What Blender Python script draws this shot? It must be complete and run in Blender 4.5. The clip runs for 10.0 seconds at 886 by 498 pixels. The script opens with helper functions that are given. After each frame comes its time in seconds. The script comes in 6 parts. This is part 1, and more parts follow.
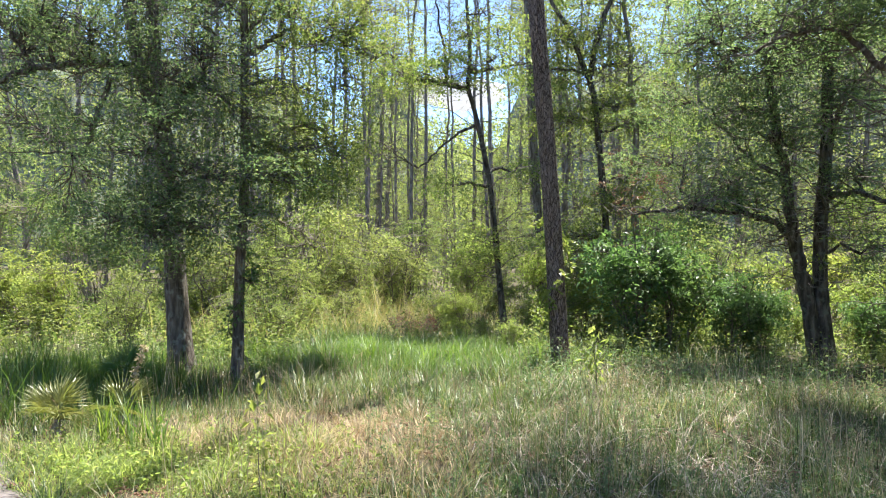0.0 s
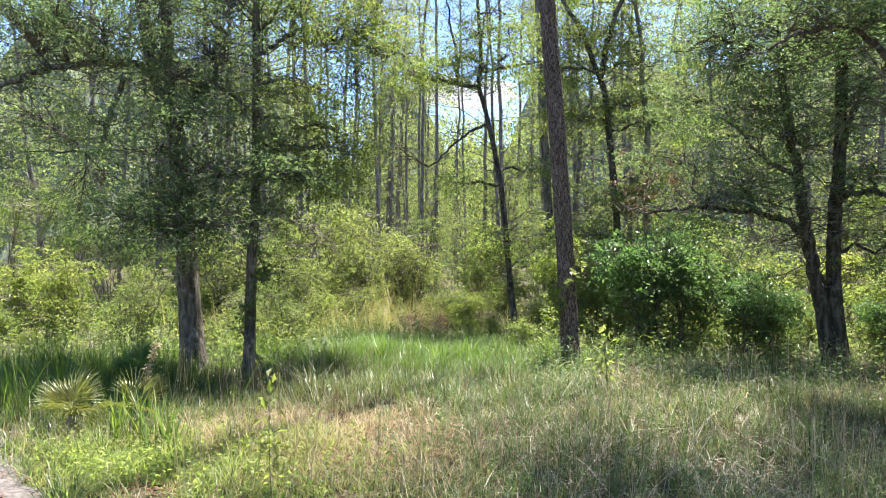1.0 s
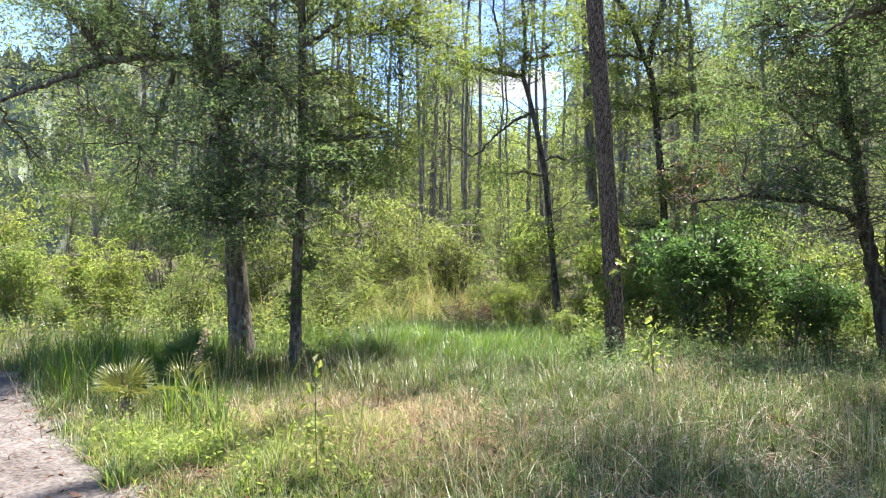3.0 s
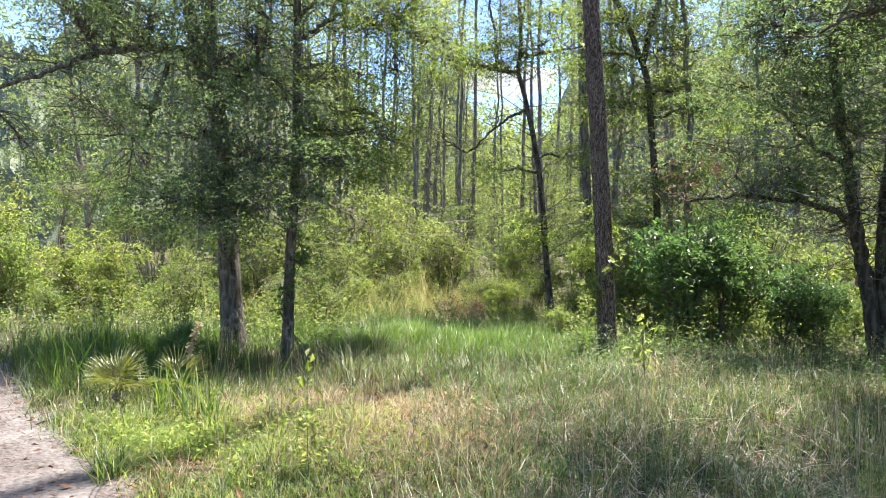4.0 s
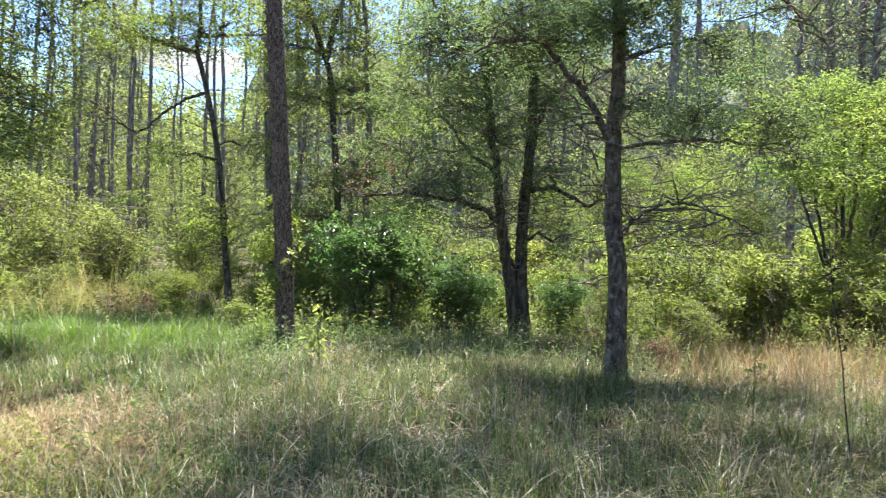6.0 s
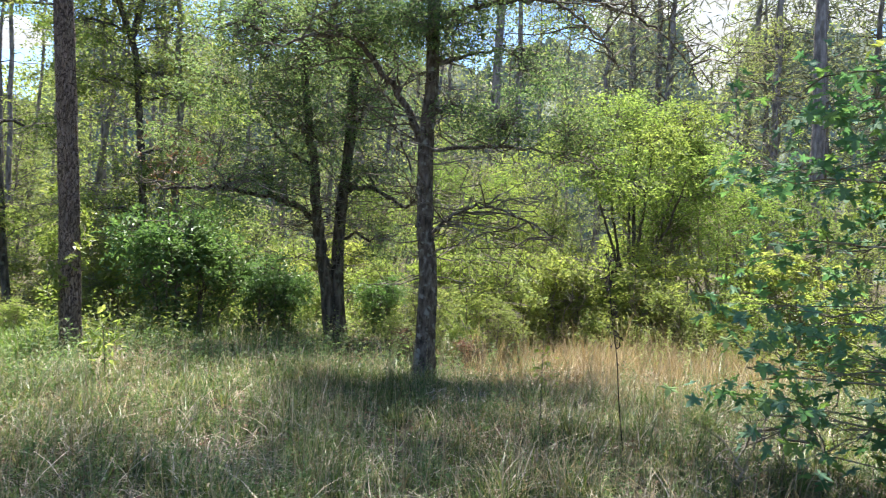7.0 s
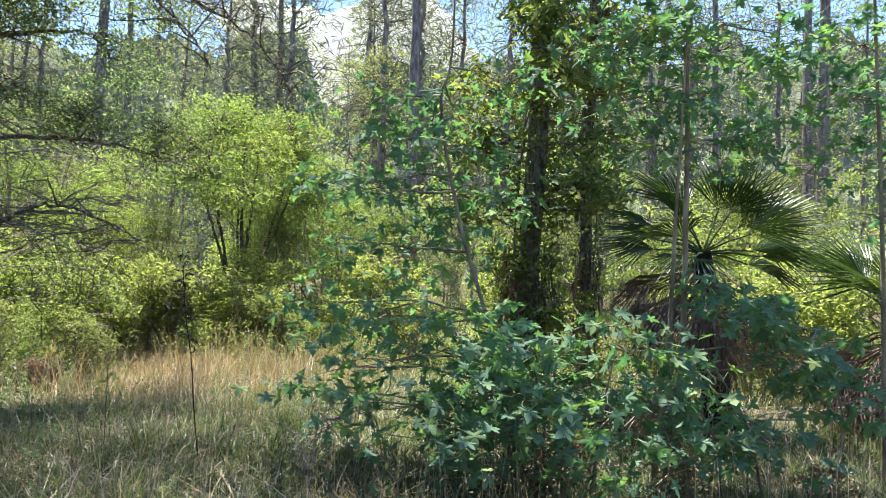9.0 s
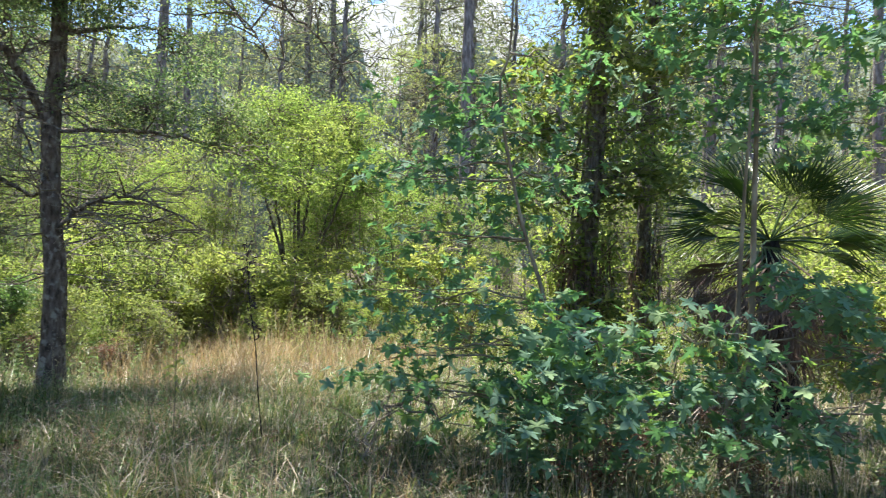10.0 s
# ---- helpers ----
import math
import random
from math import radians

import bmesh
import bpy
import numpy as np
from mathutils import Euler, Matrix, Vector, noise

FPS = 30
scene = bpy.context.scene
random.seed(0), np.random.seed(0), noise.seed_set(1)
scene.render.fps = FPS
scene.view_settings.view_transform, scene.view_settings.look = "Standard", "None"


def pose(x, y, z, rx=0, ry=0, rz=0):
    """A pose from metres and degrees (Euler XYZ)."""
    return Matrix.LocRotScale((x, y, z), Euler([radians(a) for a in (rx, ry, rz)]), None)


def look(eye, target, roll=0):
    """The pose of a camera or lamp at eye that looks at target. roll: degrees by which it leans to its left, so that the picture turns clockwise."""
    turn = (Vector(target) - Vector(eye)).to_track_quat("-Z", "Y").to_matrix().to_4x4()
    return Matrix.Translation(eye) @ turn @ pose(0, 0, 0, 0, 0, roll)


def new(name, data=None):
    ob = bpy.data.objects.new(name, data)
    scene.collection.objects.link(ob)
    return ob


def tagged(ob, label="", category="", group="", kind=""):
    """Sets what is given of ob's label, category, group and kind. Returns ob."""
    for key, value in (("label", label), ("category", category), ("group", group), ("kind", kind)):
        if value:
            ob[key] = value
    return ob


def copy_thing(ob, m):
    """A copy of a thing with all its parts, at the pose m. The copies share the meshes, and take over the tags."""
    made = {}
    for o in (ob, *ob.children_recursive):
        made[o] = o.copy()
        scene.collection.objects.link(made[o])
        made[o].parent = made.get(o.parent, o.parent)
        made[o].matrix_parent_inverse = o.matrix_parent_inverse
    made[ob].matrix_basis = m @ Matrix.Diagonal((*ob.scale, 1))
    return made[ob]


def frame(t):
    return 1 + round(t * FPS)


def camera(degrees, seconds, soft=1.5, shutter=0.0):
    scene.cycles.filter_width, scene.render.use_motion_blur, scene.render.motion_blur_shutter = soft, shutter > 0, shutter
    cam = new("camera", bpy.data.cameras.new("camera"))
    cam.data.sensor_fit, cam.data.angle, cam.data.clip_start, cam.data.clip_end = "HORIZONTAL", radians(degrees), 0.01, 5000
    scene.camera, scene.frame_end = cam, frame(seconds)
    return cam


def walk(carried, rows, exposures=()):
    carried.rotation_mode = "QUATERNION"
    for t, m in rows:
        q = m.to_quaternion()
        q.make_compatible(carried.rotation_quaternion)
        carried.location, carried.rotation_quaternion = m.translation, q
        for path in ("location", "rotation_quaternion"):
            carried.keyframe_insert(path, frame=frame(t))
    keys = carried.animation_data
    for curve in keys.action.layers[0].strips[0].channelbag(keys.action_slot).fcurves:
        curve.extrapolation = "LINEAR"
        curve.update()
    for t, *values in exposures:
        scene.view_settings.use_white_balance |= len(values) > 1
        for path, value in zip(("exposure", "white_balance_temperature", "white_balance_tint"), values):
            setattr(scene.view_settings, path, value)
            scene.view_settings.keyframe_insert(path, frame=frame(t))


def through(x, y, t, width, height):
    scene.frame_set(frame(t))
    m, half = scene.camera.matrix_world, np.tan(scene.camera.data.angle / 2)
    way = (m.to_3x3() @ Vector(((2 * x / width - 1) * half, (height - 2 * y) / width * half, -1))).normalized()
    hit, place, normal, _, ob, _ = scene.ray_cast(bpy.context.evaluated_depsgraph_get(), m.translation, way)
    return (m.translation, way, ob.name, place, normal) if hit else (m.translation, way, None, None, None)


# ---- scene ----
import itertools

cam = camera(65.6, 10.0, 1.05, 0.14)
PATH = [
    (0, (0.108, 0.056, 1.399), (0.085, 2.056, 1.424), -0.1),
    (0.5, (0.114, 0.052, 1.4), (0.088, 2.052, 1.426), 0.1),
    (1, (0.11, 0.048, 1.394), (0.056, 2.048, 1.417), 0.0),
    (1.5, (0.108, 0.051, 1.389), (0.009, 2.048, 1.405), 0.1),
    (2, (0.105, 0.052, 1.387), (-0.041, 2.047, 1.394), 0.1),
    (2.5, (0.1, 0.052, 1.381), (-0.074, 2.045, 1.383), 0.0),
    (4, (0.102, 0.046, 1.371), (-0.057, 2.039, 1.357), 0.8),
    (4.5, (0.117, 0.044, 1.37), (0.043, 2.042, 1.351), 1.1),
    (5, (0.136, 0.05, 1.366), (0.267, 2.045, 1.342), 1.3),
    (5.5, (0.162, 0.046, 1.361), (0.57, 2.004, 1.337), 1.5),
    (6, (0.202, 0.037, 1.367), (0.921, 1.903, 1.35), 1.8),
    (6.2, (0.236, 0.033, 1.369), (1.062, 1.855, 1.358), 2.0),
    (7.3, (0.515, 0.02, 1.384), (1.773, 1.575, 1.394), 2.5),
    (7.5, (0.553, -0.006, 1.381), (1.89, 1.481, 1.401), 1.9),
    (8, (0.608, -0.125, 1.364), (2.156, 1.141, 1.408), 1.2),
    (8.5, (0.641, -0.21, 1.363), (2.352, 0.823, 1.427), 1.4),
    (9, (0.67, -0.245, 1.354), (2.483, 0.596, 1.425), 2.2),
    (9.5, (0.676, -0.239, 1.349), (2.513, 0.55, 1.413), 2.6),
    (10, (0.66, -0.188, 1.35), (2.408, 0.784, 1.383), 2.2),
]
EXPOSURE, SUN, SKY = 2.12, 4.9, 0.118

walk(cam, [(t, look(eye, target, roll)) for t, eye, target, roll in PATH], [(0.0, EXPOSURE), (10.0, EXPOSURE)])

# ---- light: a high sun ahead and to the right, clear sky ----
SUN_AZIMUTH, SUN_HEIGHT = radians(30), radians(75)
world = bpy.data.worlds.new("sky")
world.use_nodes = True
scene.world = world
sky = world.node_tree.nodes.new("ShaderNodeTexSky")
sky.sky_type, sky.sun_disc = "NISHITA", False
sky.sun_elevation, sky.sun_rotation = SUN_HEIGHT, SUN_AZIMUTH
sky.air_density, sky.dust_density, sky.ozone_density, sky.altitude = 1.0, 0.1, 3.0, 3000
background = world.node_tree.nodes["Background"]
background.inputs["Strength"].default_value = SKY
world.node_tree.links.new(sky.outputs["Color"], background.inputs["Color"])
sun = new("sun", bpy.data.lights.new("sun", "SUN"))
sun.data.energy, sun.data.angle, sun.data.color = SUN, radians(0.53), (1.0, 0.95, 0.86)
toward = Vector((math.sin(SUN_AZIMUTH) * math.cos(SUN_HEIGHT), math.cos(SUN_AZIMUTH) * math.cos(SUN_HEIGHT), math.sin(SUN_HEIGHT)))
sun.matrix_world = look(toward * 60, (0, 0, 0))


# ---- materials ----
def node_material(name):
    mat = bpy.data.materials.new(name)
    mat.use_nodes = True
    nodes, links = mat.node_tree.nodes, mat.node_tree.links
    return mat, nodes, links, nodes["Principled BSDF"], nodes["Material Output"]


def ramp_node(nodes, stops):
    node = nodes.new("ShaderNodeValToRGB")
    ramp = node.color_ramp
    while len(ramp.elements) < len(stops):
        ramp.elements.new(0.5)
    for element, (place, colour) in zip(ramp.elements, stops):
        element.position, element.color = place, (*colour, 1)
    return node


def noise_node(nodes, links, scale, detail=4, stretch=None, coords="Object"):
    tex = nodes.new("ShaderNodeTexNoise")
    tex.inputs["Scale"].default_value, tex.inputs["Detail"].default_value = scale, detail
    where = nodes.new("ShaderNodeTexCoord")
    if stretch:
        mapping = nodes.new("ShaderNodeMapping")
        mapping.inputs["Scale"].default_value = stretch
        links.new(where.outputs[coords], mapping.inputs["Vector"])
        links.new(mapping.outputs["Vector"], tex.inputs["Vector"])
    else:
        links.new(where.outputs[coords], tex.inputs["Vector"])
    return tex


LEAF_LEVEL = 0.78


def leaf_material(name, colours, through=0.4, gloss=0.5, glow=(1.7, 1.6, 0.9), patch=0.7, level=1.0):
    """Leaf blades: each one takes its own tone; light passes through them."""
    mat, nodes, links, surface, out = node_material(name)
    island = nodes.new("ShaderNodeNewGeometry")
    tone = ramp_node(nodes, [(i / (len(colours) - 1), (level * LEAF_LEVEL * 1.17 * c[0], level * LEAF_LEVEL * c[1], level * LEAF_LEVEL * 0.97 * c[2])) for i, c in enumerate(colours)])
    links.new(island.outputs["Random Per Island"], tone.inputs["Fac"])
    spots = noise_node(nodes, links, patch, 3)
    patches = nodes.new("ShaderNodeMapRange")
    patches.inputs["From Min"].default_value, patches.inputs["From Max"].default_value = 0.3, 0.7
    patches.inputs["To Min"].default_value, patches.inputs["To Max"].default_value = 0.7, 1.3
    links.new(spots.outputs["Fac"], patches.inputs["Value"])
    own = nodes.new("ShaderNodeObjectInfo")
    shift = nodes.new("ShaderNodeHueSaturation")
    hue = nodes.new("ShaderNodeMapRange")
    hue.inputs["To Min"].default_value, hue.inputs["To Max"].default_value = 0.485, 0.515
    links.new(own.outputs["Random"], hue.inputs["Value"])
    links.new(hue.outputs["Result"], shift.inputs["Hue"])
    links.new(patches.outputs["Result"], shift.inputs["Value"])
    links.new(tone.outputs["Color"], shift.inputs["Color"])
    links.new(shift.outputs["Color"], surface.inputs["Base Color"])
    surface.inputs["Roughness"].default_value = gloss
    surface.inputs["Specular IOR Level"].default_value = 0.5
    tint = nodes.new("ShaderNodeMix")
    tint.data_type, tint.blend_type = "RGBA", "MULTIPLY"
    tint.inputs["Factor"].default_value = 1
    tint.inputs[7].default_value = (*glow, 1)
    links.new(shift.outputs["Color"], tint.inputs[6])
    veil = nodes.new("ShaderNodeBsdfTranslucent")
    links.new(tint.outputs[2], veil.inputs["Color"])
    blend = nodes.new("ShaderNodeMixShader")
    blend.inputs["Fac"].default_value = through
    links.new(surface.outputs["BSDF"], blend.inputs[1])
    links.new(veil.outputs["BSDF"], blend.inputs[2])
    links.new(blend.outputs["Shader"], out.inputs["Surface"])
    return mat


def bark_material(name, dark, mid, light, scale=9.0, stretch=(1, 1, 0.22), depth=0.6, lichen=None):
    mat, nodes, links, surface, out = node_material(name)
    grain = noise_node(nodes, links, scale, 6, stretch)
    tone = ramp_node(nodes, [(0.32, dark), (0.5, mid), (0.68, light)])
    links.new(grain.outputs["Fac"], tone.inputs["Fac"])
    colour = tone.outputs["Color"]
    if lichen:
        blot = noise_node(nodes, links, 13, 8)
        mask = ramp_node(nodes, [(0.55, (0, 0, 0)), (0.66, (0.8, 0.8, 0.8))])
        links.new(blot.outputs["Fac"], mask.inputs["Fac"])
        mix = nodes.new("ShaderNodeMix")
        mix.data_type = "RGBA"
        links.new(mask.outputs["Color"], mix.inputs["Factor"])
        links.new(colour, mix.inputs[6])
        mix.inputs[7].default_value = (*lichen, 1)
        colour = mix.outputs[2]
    links.new(colour, surface.inputs["Base Color"])
    fine = noise_node(nodes, links, scale * 4, 6, stretch)
    add = nodes.new("ShaderNodeMath")
    add.operation = "ADD"
    links.new(grain.outputs["Fac"], add.inputs[0])
    links.new(fine.outputs["Fac"], add.inputs[1])
    bump = nodes.new("ShaderNodeBump")
    bump.inputs["Strength"].default_value, bump.inputs["Distance"].default_value = depth, 0.03
    links.new(add.outputs["Value"], bump.inputs["Height"])
    links.new(bump.outputs["Normal"], surface.inputs["Normal"])
    surface.inputs["Roughness"].default_value = 0.9
    surface.inputs["Specular IOR Level"].default_value = 0.2
    return mat


def plain_material(name, stops, scale, rough=0.9, relief=0.3):
    mat, nodes, links, surface, out = node_material(name)
    coarse, fine = noise_node(nodes, links, scale, 8), noise_node(nodes, links, scale * 11, 6)
    mix = nodes.new("ShaderNodeMath")
    mix.operation = "MULTIPLY_ADD"
    mix.inputs[1].default_value = 0.5
    half = nodes.new("ShaderNodeMath")
    half.operation, half.inputs[1].default_value = "MULTIPLY", 0.5
    links.new(coarse.outputs["Fac"], half.inputs[0])
    links.new(fine.outputs["Fac"], mix.inputs[0])
    links.new(half.outputs["Value"], mix.inputs[2])
    tone = ramp_node(nodes, stops)
    links.new(mix.outputs["Value"], tone.inputs["Fac"])
    links.new(tone.outputs["Color"], surface.inputs["Base Color"])
    bump = nodes.new("ShaderNodeBump")
    bump.inputs["Strength"].default_value, bump.inputs["Distance"].default_value = relief, 0.02
    links.new(fine.outputs["Fac"], bump.inputs["Height"])
    links.new(bump.outputs["Normal"], surface.inputs["Normal"])
    surface.inputs["Roughness"].default_value = rough
    surface.inputs["Specular IOR Level"].default_value = 0.2
    return mat


OAK_LEAF = leaf_material("oak_leaf", [(0.085, 0.155, 0.08), (0.118, 0.195, 0.1), (0.155, 0.235, 0.122), (0.22, 0.285, 0.18)], 0.56, 0.45, (1.48, 1.65, 1.02))
LIME_LEAF = leaf_material("lime_leaf", [(0.165, 0.26, 0.08), (0.225, 0.325, 0.11), (0.305, 0.4, 0.165)], 0.66, 0.5, (1.5, 1.5, 0.9))
MID_LEAF = leaf_material("mid_leaf", [(0.085, 0.155, 0.05), (0.135, 0.22, 0.07), (0.185, 0.275, 0.1), (0.26, 0.32, 0.165)], 0.53, 0.45, (1.6, 1.6, 0.85))
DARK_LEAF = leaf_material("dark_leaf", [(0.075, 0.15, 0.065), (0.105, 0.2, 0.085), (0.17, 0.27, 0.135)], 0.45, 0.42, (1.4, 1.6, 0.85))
WAX_LEAF = leaf_material("wax_leaf", [(0.115, 0.2, 0.06), (0.165, 0.265, 0.085), (0.24, 0.335, 0.13)], 0.64, 0.5, (1.5, 1.55, 0.95))
# the skylight of the shaded thicket is put into this leaf's blue
GUM_LEAF = leaf_material("gum_leaf", [(0.095, 0.225, 0.155), (0.122, 0.268, 0.18), (0.15, 0.305, 0.178), (0.24, 0.385, 0.14)], 0.42, 0.78, (1.3, 1.55, 0.75))
NEEDLE = leaf_material("pine_needle", [(0.11, 0.15, 0.1), (0.155, 0.195, 0.135), (0.21, 0.245, 0.18)], 0.45, 0.5, (1.3, 1.35, 1.0))
GREY_STRAW = leaf_material("grey_straw", [(0.32, 0.31, 0.26), (0.5, 0.49, 0.41), (0.64, 0.63, 0.55)], 0.3, 0.55, (1.0, 1.0, 0.9))
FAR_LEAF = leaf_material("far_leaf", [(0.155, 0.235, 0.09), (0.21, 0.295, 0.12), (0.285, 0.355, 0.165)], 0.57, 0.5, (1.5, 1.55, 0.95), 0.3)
GREEN_BLADE = leaf_material("green_blade", [(0.015, 0.034, 0.012), (0.036, 0.078, 0.022), (0.062, 0.135, 0.034), (0.085, 0.18, 0.045), (0.12, 0.225, 0.06), (0.16, 0.26, 0.08), (0.22, 0.28, 0.12), (0.55, 0.55, 0.42)], 0.4, 0.4, (1.5, 1.55, 0.8), level=0.82)
LUSH_BLADE = leaf_material("lush_blade", [(0.06, 0.125, 0.03), (0.105, 0.185, 0.045), (0.17, 0.25, 0.08)], 0.48, 0.45, (1.45, 1.6, 0.7))
DRY_BLADE = leaf_material("dry_blade", [(0.2, 0.17, 0.085), (0.35, 0.31, 0.17), (0.47, 0.42, 0.25), (0.26, 0.25, 0.12), (0.57, 0.53, 0.35)], 0.35, 0.6, (1.1, 1.0, 0.8), level=0.9)
BROWN_STALK = leaf_material("brown_stalk", [(0.12, 0.085, 0.055), (0.2, 0.14, 0.095), (0.3, 0.23, 0.16), (0.42, 0.36, 0.26)], 0.2, 0.7, (1.0, 0.9, 0.8))
SEED_HEAD = leaf_material("seed_head", [(0.37, 0.35, 0.23), (0.5, 0.48, 0.34), (0.6, 0.58, 0.43)], 0.35, 0.7, (1.0, 0.97, 0.9))
DEAD_LEAF = leaf_material("dead_leaf", [(0.13, 0.075, 0.045), (0.21, 0.12, 0.075), (0.3, 0.19, 0.13), (0.17, 0.13, 0.09)], 0.2, 0.6, (1.1, 0.95, 0.8))
DEAD_FROND = leaf_material("dead_frond", [(0.085, 0.07, 0.058), (0.14, 0.115, 0.095), (0.22, 0.185, 0.155)], 0.2, 0.8, (1.1, 1.0, 0.85))
PALM_LEAF = leaf_material("palm_leaf", [(0.022, 0.06, 0.014), (0.035, 0.085, 0.02), (0.05, 0.11, 0.028)], 0.25, 0.42)
PALE_BLADE = leaf_material("pale_blade", [(0.2, 0.24, 0.1), (0.29, 0.31, 0.15), (0.38, 0.37, 0.22)], 0.45, 0.6, (1.3, 1.3, 0.8))
POD = leaf_material("dark_pod", [(0.02, 0.016, 0.013), (0.04, 0.032, 0.025), (0.07, 0.055, 0.042)], 0.05, 0.7)
PALMETTO_LEAF = leaf_material("palmetto_leaf", [(0.13, 0.19, 0.06), (0.18, 0.24, 0.08), (0.24, 0.28, 0.11)], 0.35, 0.35)


def plated_bark(name, crack, face, pale):
    """Pine bark: flaking plates parted by dark cracks."""
    mat, nodes, links, surface, out = node_material(name)
    where = nodes.new("ShaderNodeTexCoord")
    mapping = nodes.new("ShaderNodeMapping")
    mapping.inputs["Scale"].default_value = (1, 1, 0.17)
    warp = noise_node(nodes, links, 11, 6)
    bend = nodes.new("ShaderNodeVectorMath")
    bend.operation = "MULTIPLY_ADD"
    bend.inputs[1].default_value = (0.09, 0.09, 0.3)
    links.new(warp.outputs["Color"], bend.inputs[0])
    links.new(where.outputs["Object"], bend.inputs[2])
    links.new(bend.outputs["Vector"], mapping.inputs["Vector"])
    cells = nodes.new("ShaderNodeTexVoronoi")
    cells.feature = "DISTANCE_TO_EDGE"
    cells.inputs["Scale"].default_value = 38
    tones = nodes.new("ShaderNodeTexVoronoi")
    tones.inputs["Scale"].default_value = 38
    for tex in (cells, tones):
        links.new(mapping.outputs["Vector"], tex.inputs["Vector"])
    grain = noise_node(nodes, links, 45, 6, (1, 1, 0.4))
    plate = ramp_node(nodes, [(0.3, face), (0.62, pale)])
    links.new(grain.outputs["Fac"], plate.inputs["Fac"])
    own = nodes.new("ShaderNodeHueSaturation")
    level = nodes.new("ShaderNodeMapRange")
    level.inputs["To Min"].default_value, level.inputs["To Max"].default_value = 0.75, 1.15
    links.new(tones.outputs["Color"], level.inputs["Value"])
    links.new(level.outputs["Result"], own.inputs["Value"])
    links.new(plate.outputs["Color"], own.inputs["Color"])
    edge = ramp_node(nodes, [(0.0, (0, 0, 0)), (0.13, (1, 1, 1))])
    links.new(cells.outputs["Distance"], edge.inputs["Fac"])
    mix = nodes.new("ShaderNodeMix")
    mix.data_type = "RGBA"
    links.new(edge.outputs["Color"], mix.inputs["Factor"])
    mix.inputs[6].default_value = (*crack, 1)
    links.new(own.outputs["Color"], mix.inputs[7])
    links.new(mix.outputs[2], surface.inputs["Base Color"])
    add = nodes.new("ShaderNodeMath")
    add.operation = "MULTIPLY_ADD"
    add.inputs[1].default_value = 0.35
    links.new(grain.outputs["Fac"], add.inputs[0])
    links.new(edge.outputs["Color"], add.inputs[2])
    bump = nodes.new("ShaderNodeBump")
    bump.inputs["Strength"].default_value, bump.inputs["Distance"].default_value = 0.9, 0.02
    links.new(add.outputs["Value"], bump.inputs["Height"])
    links.new(bump.outputs["Normal"], surface.inputs["Normal"])
    surface.inputs["Roughness"].default_value = 0.9
    surface.inputs["Specular IOR Level"].default_value = 0.2
    return mat


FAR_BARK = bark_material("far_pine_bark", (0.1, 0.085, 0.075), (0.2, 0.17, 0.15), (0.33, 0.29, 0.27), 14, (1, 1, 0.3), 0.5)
PINE_BARK = plated_bark("pine_bark", (0.06, 0.042, 0.036), (0.17, 0.12, 0.102), (0.29, 0.225, 0.2))
OAK_BARK = bark_material("oak_bark", (0.055, 0.046, 0.039), (0.15, 0.126, 0.107), (0.28, 0.245, 0.215), 24, (1, 1, 0.2), 0.9, (0.3, 0.31, 0.27))
DARK_BARK = bark_material("dark_bark", (0.035, 0.03, 0.025), (0.1, 0.084, 0.07), (0.2, 0.172, 0.15), 20, (1, 1, 0.25), 0.9, (0.17, 0.18, 0.145))
GREY_BARK = bark_material("grey_bark", (0.045, 0.037, 0.031), (0.125, 0.1, 0.085), (0.21, 0.185, 0.165), 24, (1, 1, 0.45), 0.8, (0.33, 0.33, 0.3))
TWIG = bark_material("twig_bark", (0.075, 0.062, 0.05), (0.14, 0.12, 0.1), (0.24, 0.215, 0.185), 14)
DEAD_WOOD = bark_material("dead_wood", (0.13, 0.11, 0.09), (0.22, 0.19, 0.16), (0.34, 0.31, 0.27), 14)
SAPLING_BARK = bark_material("sapling_bark", (0.1, 0.08, 0.055), (0.2, 0.17, 0.12), (0.32, 0.29, 0.22), 10, (1, 1, 0.4), 0.3)
CHARRED = bark_material("charred_stem", (0.008, 0.008, 0.009), (0.02, 0.019, 0.02), (0.05, 0.047, 0.047), 14)
SOIL = plain_material("forest_soil", [(0.3, (0.03, 0.025, 0.016)), (0.45, (0.055, 0.047, 0.027)), (0.58, (0.085, 0.067, 0.042)), (0.72, (0.13, 0.1, 0.07))], 1.3)
SAND = plain_material("sandy_path", [(0.34, (0.05, 0.041, 0.037)), (0.46, (0.1, 0.084, 0.079)), (0.55, (0.14, 0.122, 0.116)), (0.66, (0.19, 0.171, 0.163))], 3.2, 0.95, 0.9)
# distance haze is put into these greens: greyer and paler than foliage
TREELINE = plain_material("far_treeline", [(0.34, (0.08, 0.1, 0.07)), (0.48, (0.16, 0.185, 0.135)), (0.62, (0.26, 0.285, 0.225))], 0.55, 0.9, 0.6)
CLOUD, cloud_nodes, cloud_links, cloud_surface, cloud_out = node_material("cloud")
cloud_surface.inputs["Base Color"].default_value = (0.25, 0.25, 0.26, 1)
cloud_surface.inputs["Roughness"].default_value = 1.0
# the cloud's sunlit white is painted as a glow over a dim base
cloud_surface.inputs["Emission Color"].default_value = (0.93, 0.96, 1, 1)
cloud_surface.inputs["Emission Strength"].default_value = 0.2

# ---- mesh tools ----
rng = np.random.default_rng(7)


